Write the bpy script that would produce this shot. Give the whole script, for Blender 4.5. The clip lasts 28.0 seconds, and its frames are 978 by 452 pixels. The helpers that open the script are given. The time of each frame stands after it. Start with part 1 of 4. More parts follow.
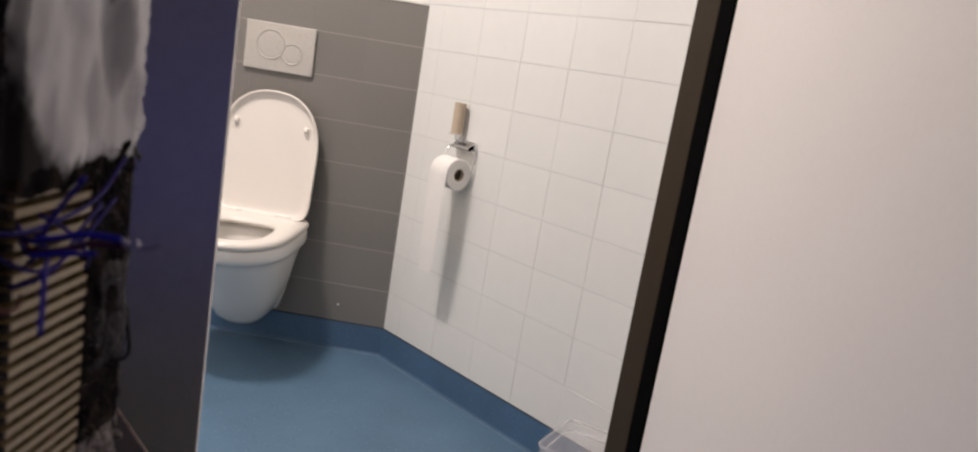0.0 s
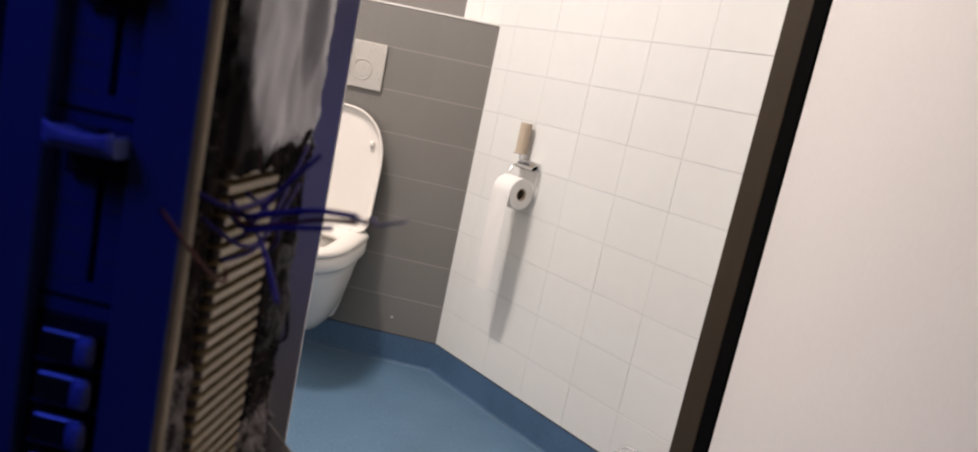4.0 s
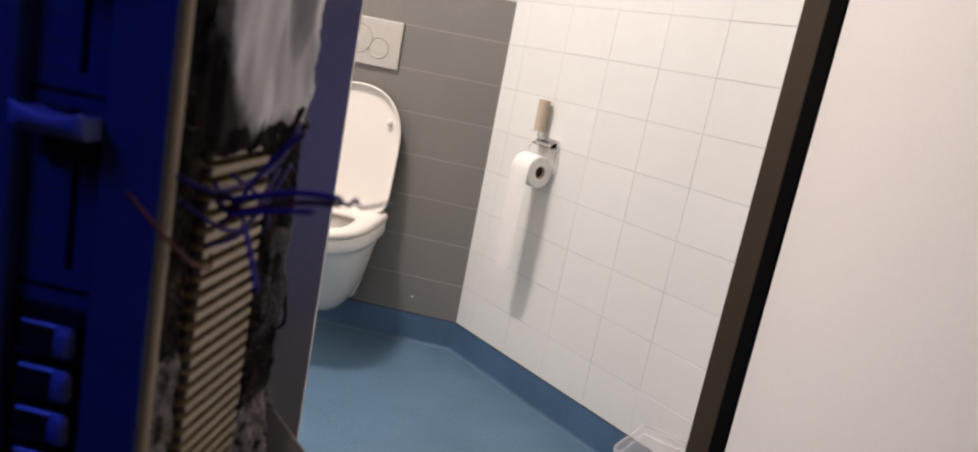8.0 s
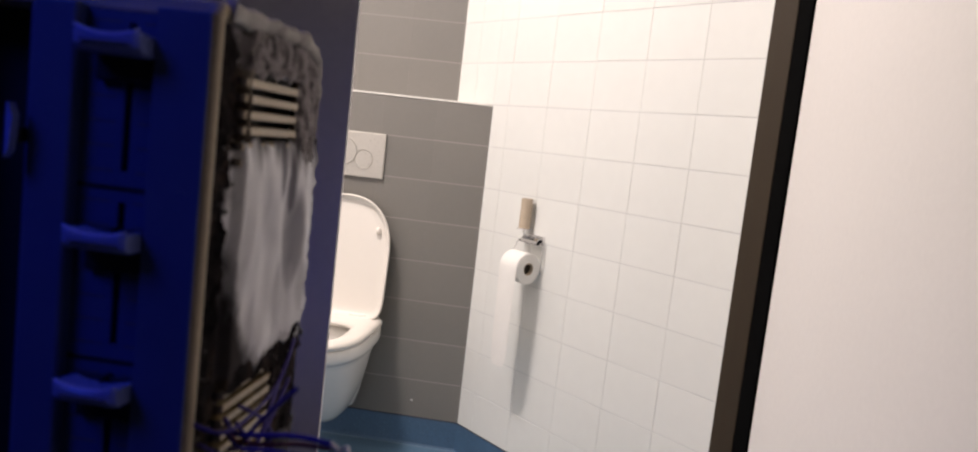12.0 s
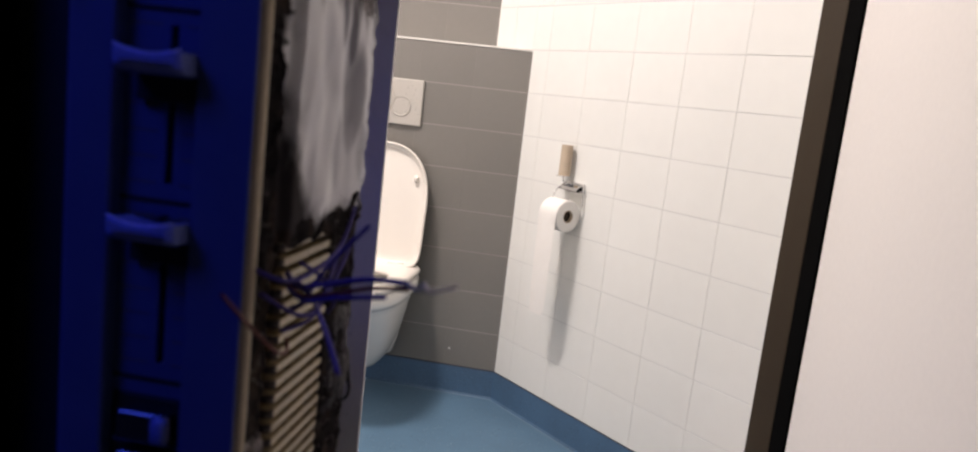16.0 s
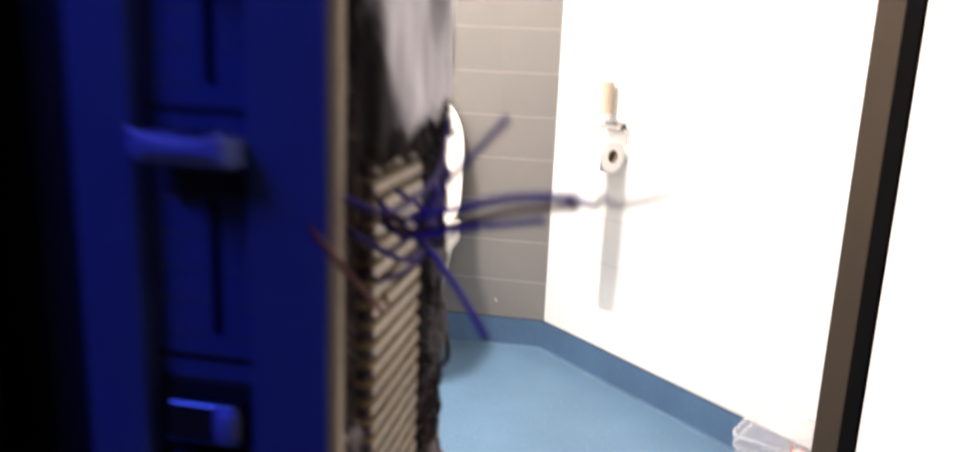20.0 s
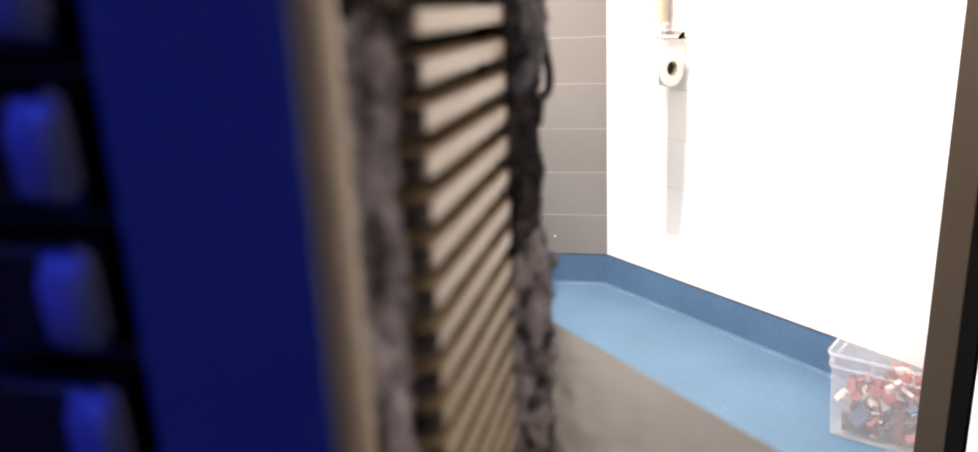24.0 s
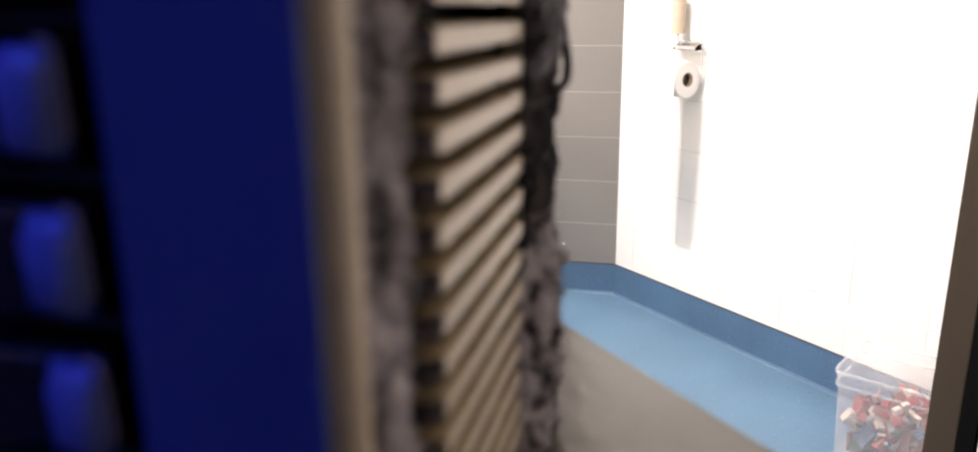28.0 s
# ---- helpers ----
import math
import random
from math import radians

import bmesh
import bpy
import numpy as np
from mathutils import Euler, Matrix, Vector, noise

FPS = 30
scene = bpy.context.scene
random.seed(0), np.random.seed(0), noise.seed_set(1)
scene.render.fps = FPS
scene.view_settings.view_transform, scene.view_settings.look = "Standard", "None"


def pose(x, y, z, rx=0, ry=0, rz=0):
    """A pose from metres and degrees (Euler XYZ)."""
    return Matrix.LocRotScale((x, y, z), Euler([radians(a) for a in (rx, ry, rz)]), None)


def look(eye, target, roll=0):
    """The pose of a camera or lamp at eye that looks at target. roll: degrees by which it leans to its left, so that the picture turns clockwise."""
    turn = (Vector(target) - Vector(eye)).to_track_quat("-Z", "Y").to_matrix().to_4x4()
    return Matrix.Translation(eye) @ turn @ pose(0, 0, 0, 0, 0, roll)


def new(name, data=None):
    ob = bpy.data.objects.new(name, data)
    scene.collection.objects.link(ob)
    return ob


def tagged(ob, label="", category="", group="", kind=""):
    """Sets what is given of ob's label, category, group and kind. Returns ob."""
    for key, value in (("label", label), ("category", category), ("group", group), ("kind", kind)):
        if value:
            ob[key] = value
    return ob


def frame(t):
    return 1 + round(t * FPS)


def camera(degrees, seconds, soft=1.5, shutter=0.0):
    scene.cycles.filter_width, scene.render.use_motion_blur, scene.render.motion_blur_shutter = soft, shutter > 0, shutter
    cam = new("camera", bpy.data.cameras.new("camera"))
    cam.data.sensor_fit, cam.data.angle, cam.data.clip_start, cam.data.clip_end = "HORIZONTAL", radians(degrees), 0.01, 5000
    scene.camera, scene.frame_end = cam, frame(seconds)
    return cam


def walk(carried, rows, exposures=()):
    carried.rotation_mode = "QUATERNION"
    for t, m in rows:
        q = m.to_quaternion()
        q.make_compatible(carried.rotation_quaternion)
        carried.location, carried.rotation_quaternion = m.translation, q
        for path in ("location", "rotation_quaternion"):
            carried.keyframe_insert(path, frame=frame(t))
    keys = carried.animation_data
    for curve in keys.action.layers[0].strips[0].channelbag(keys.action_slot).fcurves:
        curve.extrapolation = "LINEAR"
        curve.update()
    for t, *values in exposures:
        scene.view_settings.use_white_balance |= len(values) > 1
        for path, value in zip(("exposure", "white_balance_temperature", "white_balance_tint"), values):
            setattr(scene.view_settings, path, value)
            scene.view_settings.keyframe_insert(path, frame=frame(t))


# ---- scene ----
cam = camera(64.31, 28.0, soft=2.0, shutter=0.9)


def aim(x, y, z, yaw, pitch, roll):
    """A camera pose from its place and its yaw, pitch and roll in degrees."""
    a, b = radians(yaw), radians(pitch)
    way = Vector((-math.sin(a) * math.cos(b), math.cos(a) * math.cos(b), math.sin(b)))
    return look((x, y, z), Vector((x, y, z)) + way, roll)


ROWS = [
    (0, 0.3504, -2.7836, 1.1081, 0.45, -11.11, 9.43),
    (0.5, 0.3328, -2.7718, 1.0972, 1.08, -10.57, 10.03),
    (1, 0.3210, -2.7700, 1.0889, 1.66, -10.93, 10.57),
    (1.5, 0.3179, -2.7838, 1.0876, 1.81, -10.71, 11.50),
    (2, 0.3167, -2.7868, 1.0905, 2.28, -10.53, 11.48),
    (2.5, 0.3098, -2.7871, 1.0902, 2.61, -10.23, 11.60),
    (3, 0.3075, -2.7939, 1.0904, 3.13, -9.67, 11.50),
    (3.5, 0.3032, -2.7950, 1.0884, 3.66, -9.85, 11.61),
    (5.5, 0.2785, -2.7923, 1.0906, 3.92, -10.33, 12.18),
    (6, 0.2853, -2.7939, 1.0958, 4.49, -10.57, 11.27),
    (6.5, 0.3047, -2.7678, 1.0807, 4.51, -13.16, 11.28),
    (7, 0.2945, -2.7692, 1.0768, 4.91, -13.17, 11.83),
    (7.5, 0.3025, -2.7747, 1.0878, 5.06, -11.98, 11.11),
    (8, 0.3033, -2.7768, 1.0880, 5.15, -11.93, 11.01),
    (8.5, 0.3070, -2.7740, 1.0846, 4.68, -12.25, 11.12),
    (9, 0.2985, -2.7734, 1.0805, 4.52, -12.22, 11.93),
    (9.5, 0.2984, -2.7818, 1.0836, 4.56, -11.51, 12.28),
    (10, 0.3013, -2.7650, 1.0742, 3.84, -12.68, 12.34),
    (10.5, 0.2996, -2.7638, 1.0785, 4.20, -12.93, 11.70),
    (11, 0.2990, -2.7836, 1.1222, 4.42, -8.85, 9.52),
    (11.5, 0.3118, -2.8191, 1.1542, 5.32, -5.79, 6.67),
    (13.5, 0.3071, -2.8150, 1.1430, 6.25, -6.20, 6.65),
    (14, 0.3228, -2.8109, 1.1361, 6.59, -5.64, 5.58),
    (14.5, 0.3215, -2.8022, 1.1181, 6.42, -7.57, 5.04),
    (15, 0.3097, -2.7999, 1.1115, 7.07, -8.12, 5.75),
    (15.5, 0.2940, -2.7996, 1.1026, 8.11, -8.88, 6.37),
    (16, 0.2946, -2.7968, 1.1007, 7.71, -8.96, 6.60),
    (16.5, 0.2825, -2.7938, 1.1091, 5.99, -7.39, 5.78),
    (17, 0.2985, -2.7957, 1.1176, 6.65, -7.83, 6.32),
    (17.5, 0.2930, -2.7969, 1.1114, 6.83, -8.21, 6.18),
    (18, 0.2896, -2.8355, 1.1342, 8.17, -4.41, 6.03),
    (18.5, 0.2911, -2.8233, 1.1243, 7.32, -5.60, 6.70),
    (19, 0.2620, -2.8317, 1.1064, 9.16, -6.00, 7.27),
    (19.5, 0.2413, -2.7960, 1.0835, 9.67, -8.60, 4.80),
    (20, 0.2464, -2.7219, 1.0698, 9.74, -12.69, 2.60),
    (20.2, 0.2423, -2.6938, 1.0460, 9.07, -13.43, 0.84),
    (20.4, 0.2312, -2.6689, 1.0226, 9.95, -13.76, -1.19),
    (20.5, 0.2341, -2.6548, 1.0235, 10.69, -15.59, -3.00),
    (20.6, 0.2360, -2.6500, 1.0225, 11.86, -15.02, -2.53),
    (20.7, 0.2326, -2.6386, 1.0182, 12.68, -15.16, -1.92),
    (21, 0.2259, -2.6103, 0.9835, 11.58, -14.01, 1.07),
    (21.3, 0.2178, -2.5899, 0.9558, 11.19, -15.25, -1.62),
    (21.5, 0.2141, -2.5831, 0.9474, 11.75, -14.63, 0.50),
    (23.5, 0.1997, -2.6059, 0.9679, 14.27, -15.62, -1.42),
    (24, 0.2080, -2.6078, 0.9614, 13.53, -15.79, -2.59),
    (24.5, 0.2094, -2.6172, 0.9681, 13.35, -15.98, -2.18),
    (25, 0.2064, -2.6044, 0.9602, 13.40, -15.96, -1.68),
    (25.5, 0.2059, -2.6018, 0.9602, 13.30, -15.93, -1.79),
    (26, 0.2073, -2.6048, 0.9602, 13.01, -15.91, -1.59),
    (26.5, 0.2072, -2.6031, 0.9600, 13.07, -15.54, -1.58),
    (27, 0.2094, -2.6070, 0.9607, 13.47, -15.70, -1.61),
    (27.5, 0.2069, -2.6013, 0.9581, 13.48, -15.32, -2.06),
    (28, 0.2066, -2.6037, 0.9568, 14.20, -15.34, -0.59),
]

EXPOSURES = [(0, -0.11), (3, -0.03), (6, 0.22), (7, 0.10), (11, 0.07), (13.5, 0.20), (14, 0.22), (15, 0.16), (17, 0.26), (18, 0.31), (19, 0.55), (20, 1.38), (21, 1.08), (24, 1.60), (25, 1.26), (27, 1.26), (28, 1.34)]
walk(cam, [(t, aim(*r)) for t, *r in ROWS], EXPOSURES)
cam.data.dof.use_dof = True
cam.data.dof.focus_distance = 2.2
cam.data.dof.aperture_fstop = 12.5

# ---- light ----
world = bpy.data.worlds.new("world")
scene.world = world
world.use_nodes = True
world.node_tree.nodes["Background"].inputs[0].default_value = (0.02, 0.02, 0.025, 1)
world.node_tree.nodes["Background"].inputs[1].default_value = 0.3

LAMP = (-0.90, -1.21, 2.92)
room_light = new("room_light", bpy.data.lights.new("room_light", "AREA"))
room_light.data.shape, room_light.data.size = "DISK", 0.38
room_light.data.energy, room_light.data.color = 55.0, (1.0, 0.885, 0.838)
room_light.matrix_world = look(LAMP, (LAMP[0], LAMP[1] + 0.001, 0))

BLUE = (-0.22, -2.96, 1.62)
blue_light = new("blue_light", bpy.data.lights.new("blue_light", "SPOT"))
blue_light.data.spot_size, blue_light.data.spot_blend, blue_light.data.shadow_soft_size = radians(90), 1.0, 0.16
blue_light.data.energy, blue_light.data.color = 6.4, (0.045, 0.085, 1.0)
blue_light.matrix_world = look(BLUE, (0.12, -2.60, 0.86))


# ---- materials ----
def material(name, colour, rough=0.5, metal=0.0, vary=0.08, scale=8.0, fine=60.0, bump=0.1, spec=0.5, island=0.0, depth=0.002, rvar=1.0):
    """A plain surface with grain at two scales, relief, and a small change of tone from piece to piece."""
    m = bpy.data.materials.new(name)
    m.use_nodes = True
    n, link = m.node_tree.nodes, m.node_tree.links.new
    b = n["Principled BSDF"]
    b.inputs["Metallic"].default_value = metal
    b.inputs["Specular IOR Level"].default_value = spec
    co = n.new("ShaderNodeTexCoord")
    big, small = n.new("ShaderNodeTexNoise"), n.new("ShaderNodeTexNoise")
    info = n.new("ShaderNodeObjectInfo")
    far = n.new("ShaderNodeMath")
    far.operation, far.inputs[1].default_value = "MULTIPLY", 40.0
    link(info.outputs["Random"], far.inputs[0])
    shift = n.new("ShaderNodeVectorMath")
    shift.operation = "ADD"
    link(co.outputs["Object"], shift.inputs[0])
    link(far.outputs[0], shift.inputs[1])
    for tex, s in ((big, scale), (small, fine)):
        tex.inputs["Scale"].default_value = s
        tex.inputs["Detail"].default_value = 4
        link(shift.outputs[0], tex.inputs["Vector"])
    add = n.new("ShaderNodeMath")
    add.operation = "ADD"
    link(big.outputs["Fac"], add.inputs[0])
    link(small.outputs["Fac"], add.inputs[1])
    rand = n.new("ShaderNodeMath")
    rand.operation, rand.inputs[1].default_value = "MULTIPLY", island
    link(info.outputs["Random"], rand.inputs[0])
    tot = n.new("ShaderNodeMath")
    tot.operation = "ADD"
    link(add.outputs[0], tot.inputs[0])
    link(rand.outputs[0], tot.inputs[1])
    ramp = n.new("ShaderNodeMapRange")
    ramp.inputs["From Min"].default_value, ramp.inputs["From Max"].default_value = 0.6, 1.4 + island
    ramp.inputs["To Min"].default_value, ramp.inputs["To Max"].default_value = 1 - vary, 1 + vary
    link(tot.outputs[0], ramp.inputs["Value"])
    mul = n.new("ShaderNodeVectorMath")
    mul.operation = "SCALE"
    mul.inputs[0].default_value = colour
    link(ramp.outputs[0], mul.inputs["Scale"])
    link(mul.outputs[0], b.inputs["Base Color"])
    rr = n.new("ShaderNodeMapRange")
    rr.inputs["From Min"].default_value, rr.inputs["From Max"].default_value = 0.3, 0.7
    rr.inputs["To Min"].default_value, rr.inputs["To Max"].default_value = max(0.02, rough - 0.06 * rvar), min(1, rough + 0.08 * rvar)
    link(small.outputs["Fac"], rr.inputs["Value"])
    link(rr.outputs[0], b.inputs["Roughness"])
    bp = n.new("ShaderNodeBump")
    bp.inputs["Strength"].default_value, bp.inputs["Distance"].default_value = bump, depth
    link(small.outputs["Fac"], bp.inputs["Height"])
    link(bp.outputs[0], b.inputs["Normal"])
    return m


def speckled(name, colour, dots):
    """Sheet vinyl: a mottled base with small light and dark chips."""
    m = material(name, colour, rough=0.58, vary=0.20, scale=4.5, fine=160, bump=0.10, depth=0.0004)
    n, link = m.node_tree.nodes, m.node_tree.links.new
    b = n["Principled BSDF"]
    base = b.inputs["Base Color"].links[0].from_socket
    co = n.new("ShaderNodeTexCoord")
    last = base
    for scale, low, tone in ((120, 0.055, dots), (75, 0.05, (colour[0] * 0.35, colour[1] * 0.4, colour[2] * 0.45))):
        vor = n.new("ShaderNodeTexVoronoi")
        vor.inputs["Scale"].default_value = scale
        link(co.outputs["Object"], vor.inputs["Vector"])
        near = n.new("ShaderNodeMath")
        near.operation, near.inputs[1].default_value = "LESS_THAN", 0.22
        link(vor.outputs["Distance"], near.inputs[0])
        sep = n.new("ShaderNodeSeparateColor")
        link(vor.outputs["Color"], sep.inputs[0])
        few = n.new("ShaderNodeMath")
        few.operation, few.inputs[1].default_value = "LESS_THAN", low * 3
        link(sep.outputs[0], few.inputs[0])
        both = n.new("ShaderNodeMath")
        both.operation = "MULTIPLY"
        link(near.outputs[0], both.inputs[0])
        link(few.outputs[0], both.inputs[1])
        half = n.new("ShaderNodeMath")
        half.operation, half.inputs[1].default_value = "MULTIPLY", 0.42
        link(both.outputs[0], half.inputs[0])
        mix = n.new("ShaderNodeMix")
        mix.data_type = "RGBA"
        link(half.outputs[0], mix.inputs["Factor"])
        link(last, mix.inputs["A"])
        mix.inputs["B"].default_value = (*tone, 1)
        last = mix.outputs["Result"]
    link(last, b.inputs["Base Color"])
    return m


WHITE_TILE = material("white_glazed_tile", (0.772, 0.778, 0.748), rough=0.30, spec=0.3, vary=0.03, scale=2, fine=25, bump=0.0, island=0.5, rvar=0.1)
WHITE_GROUT = material("white_grout", (0.62, 0.625, 0.615), rough=0.9, vary=0.10, scale=6, fine=120, bump=0.3)
GREY_TILE = material("grey_matt_tile", (0.190, 0.181, 0.166), rough=0.40, vary=0.06, scale=3, fine=60, bump=0.01, island=0.5, rvar=0.3)
GREY_GROUT = material("grey_grout", (0.38, 0.36, 0.33), rough=0.9, vary=0.12, fine=120, bump=0.3)
TRIM = material("white_trim", (0.72, 0.70, 0.66), rough=0.4, vary=0.04)
VINYL = speckled("blue_vinyl", (0.091, 0.172, 0.262), (0.34, 0.43, 0.50))
PLINTH = speckled("blue_vinyl_plinth", (0.062, 0.128, 0.222), (0.20, 0.29, 0.40))
WELD = material("pale_weld", (0.140, 0.220, 0.300), rough=0.6, vary=0.4, scale=9, fine=120, bump=0.2)
TOP_LINE = material("dark_top_line", (0.035, 0.045, 0.065), rough=0.6, vary=0.15)
# Tone of the added, unseen hall surfaces, picked for how much they bounce.
HALL = material("unseen_hall_dark", (0.13, 0.125, 0.13), rough=0.8, vary=0.1, scale=2, fine=60, bump=0.1)
PAINT = material("white_wall_paint", (0.74, 0.71, 0.68), rough=0.7, vary=0.03, scale=1.5, fine=90, bump=0.12)
CEIL = material("ceiling_paint", (0.75, 0.73, 0.70), rough=0.8, vary=0.03)
LAMINATE = material("grey_laminate", (0.82, 0.79, 0.78), rough=0.5, vary=0.05, scale=3, fine=120, bump=0.06)
FRAME = material("dark_brown_lacquer", (0.040, 0.029, 0.018), rough=0.5, spec=0.2, vary=0.12, scale=5, fine=90, bump=0.06)
RUBBER = material("black_rubber", (0.003, 0.003, 0.003), rough=0.9, vary=0.1, spec=0.05)
TABLE = material("worn_grey_tabletop", (0.078, 0.067, 0.053), rough=0.17, rvar=0.4, vary=0.05, scale=9, fine=150, bump=0.12)
CERAMIC = material("white_ceramic", (0.80, 0.78, 0.74), rough=0.16, vary=0.015, scale=2, fine=20, bump=0.0, rvar=0.1)
SEATP = material("white_seat_plastic", (0.80, 0.76, 0.70), rough=0.28, vary=0.01, scale=2, fine=30, bump=0.0, rvar=0.1)
WATER = material("toilet_water", (0.55, 0.52, 0.45), rough=0.05, vary=0.05)
PLATE = material("satin_plate_plastic", (0.52, 0.50, 0.46), rough=0.32, metal=0.35, vary=0.03, fine=200, bump=0.03)
CHROME = material("chrome", (0.75, 0.75, 0.75), rough=0.12, metal=1.0, vary=0.04, fine=200, bump=0.02)
PAPER = material("toilet_paper", (0.82, 0.805, 0.77), rough=0.95, vary=0.03, scale=20, fine=300, bump=0.4)
CARD = material("brown_cardboard", (0.50, 0.41, 0.31), rough=0.9, vary=0.1, scale=30, fine=250, bump=0.3)
BEIGE = material("aged_beige_plastic", (0.52, 0.45, 0.34), rough=0.5, vary=0.10, scale=40, fine=900, bump=0.15, depth=0.0004)
SLAT = material("cream_plastic_slat", (0.43, 0.335, 0.20), rough=0.30, spec=0.7, vary=0.10, scale=60, fine=900, bump=0.12, depth=0.0003)
RIM = material("yellowed_beige_plastic", (0.42, 0.345, 0.235), rough=0.5, vary=0.15, scale=40, fine=900, bump=0.15, depth=0.0004)
# Blue base: the lamp's blue cast is put into the front's colour.
PANEL = material("blue_light_front", (0.050, 0.077, 0.215), rough=0.55, vary=0.08, scale=50, fine=1200, bump=0.15, depth=0.0002)
# Near-black navy: the weak blue light out here is put into the colour.
FRONT = material("faintly_lit_front", (0.007, 0.008, 0.022), rough=0.6, vary=0.2, scale=30, fine=600, bump=0.15, depth=0.0003)
MARK = material("faded_print", (0.10, 0.10, 0.12), rough=0.6, vary=0.1)
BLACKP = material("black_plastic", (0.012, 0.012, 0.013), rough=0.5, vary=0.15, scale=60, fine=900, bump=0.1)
KEYP = material("glossy_black_plastic", (0.012, 0.012, 0.014), rough=0.16, vary=0.1, scale=60, fine=900, bump=0.02, spec=0.9)
# Paler blue for the lit end of each key.
KEYPAD = material("lit_key_end", (0.15, 0.19, 0.46), rough=0.32, vary=0.25, scale=220, fine=900, bump=0.08, depth=0.0002)
# Light tone for the strip that paints the highlight along each cap's lip.
LIP = material("lip_highlight", (0.42, 0.48, 0.90), rough=0.3, vary=0.2, scale=300, fine=900, bump=0.05, depth=0.0002)
# Cap plastic tinted blue to deepen the lamp's cast on it.
CAP = material("blue_light_fader_plastic", (0.21, 0.26, 0.58), rough=0.22, vary=0.06, scale=80, fine=900, bump=0.08, depth=0.0002)


def toned(name, stops, scale, stretch=(1, 1, 1), detail=6.0, rough=1.0, bump=0.6, depth=0.001, spec=0.1, warp=0.4):
    """A surface whose tone runs through several colours with the grain of a noise."""
    m = bpy.data.materials.new(name)
    m.use_nodes = True
    n, link = m.node_tree.nodes, m.node_tree.links.new
    b = n["Principled BSDF"]
    b.inputs["Roughness"].default_value, b.inputs["Specular IOR Level"].default_value = rough, spec
    co, mp, tex = n.new("ShaderNodeTexCoord"), n.new("ShaderNodeMapping"), n.new("ShaderNodeTexNoise")
    mp.inputs["Scale"].default_value = stretch
    tex.inputs["Scale"].default_value, tex.inputs["Detail"].default_value, tex.inputs["Distortion"].default_value = scale, detail, warp
    ramp, bp = n.new("ShaderNodeValToRGB"), n.new("ShaderNodeBump")
    while len(ramp.color_ramp.elements) < len(stops):
        ramp.color_ramp.elements.new(0.5)
    for e, (at, c) in zip(ramp.color_ramp.elements, stops):
        e.position, e.color = at, (*c, 1)
    bp.inputs["Strength"].default_value, bp.inputs["Distance"].default_value = bump, depth
    link(co.outputs["Object"], mp.inputs["Vector"])
    link(mp.outputs[0], tex.inputs["Vector"])
    link(tex.outputs["Fac"], ramp.inputs["Fac"])
    link(ramp.outputs[0], b.inputs["Base Color"])
    link(tex.outputs["Fac"], bp.inputs["Height"])
    link(bp.outputs[0], b.inputs["Normal"])
    return m


LINT = toned("grey_lint", ((0.30, (0.020, 0.017, 0.018)), (0.39, (0.105, 0.090, 0.089)), (0.52, (0.27, 0.243, 0.243)), (0.72, (0.41, 0.37, 0.365))), 130, bump=0.9, depth=0.0015)
# Sooty lint; the shade and holes in the lint are put into this tone.
SOOT_SHADE = toned("soot_and_shade_lint", ((0.35, (0.006, 0.005, 0.006)), (0.52, (0.022, 0.018, 0.019)), (0.62, (0.042, 0.031, 0.025)), (0.76, (0.085, 0.065, 0.050))), 95, stretch=(1, 1, 0.55), bump=0.9)
BROWN_SHADE = toned("brown_dust_and_shade", ((0.32, (0.010, 0.008, 0.007)), (0.45, (0.045, 0.034, 0.026)), (0.58, (0.13, 0.105, 0.085)), (0.74, (0.26, 0.22, 0.18))), 80, stretch=(1, 1, 0.5), bump=0.7)
PALE_DUST = toned("pale_dust", ((0.30, (0.16, 0.15, 0.145)), (0.45, (0.36, 0.34, 0.325)), (0.62, (0.52, 0.50, 0.47)), (0.75, (0.62, 0.60, 0.57))), 70, bump=0.5, depth=0.001)
SOOT_THIN = toned("thin_soot", ((0.34, (0.022, 0.019, 0.022)), (0.52, (0.058, 0.050, 0.054)), (0.72, (0.12, 0.10, 0.085))), 220, bump=0.2, depth=0.0005)
DUST = toned("khaki_dust", ((0.34, (0.085, 0.062, 0.030)), (0.52, (0.22, 0.165, 0.088)), (0.68, (0.36, 0.285, 0.17))), 150, bump=0.4, depth=0.0004)
FILM = toned("dark_satin_film", ((0.35, (0.010, 0.008, 0.012)), (0.55, (0.024, 0.020, 0.026)), (0.75, (0.06, 0.052, 0.064))), 110, stretch=(1, 1, 0.3), rough=0.6, bump=0.5, spec=0.25)
# White cotton whose stops lean blue, the blue lamp's cast put into them.
COTTON = toned("blue_cast_cotton", ((0.28, (0.58, 0.575, 0.605)), (0.38, (0.74, 0.735, 0.765)), (0.48, (0.85, 0.845, 0.87)), (0.60, (0.90, 0.895, 0.915))), 26, stretch=(1, 1, 0.45), detail=2.0, bump=0.10, depth=0.002, warp=0.8)


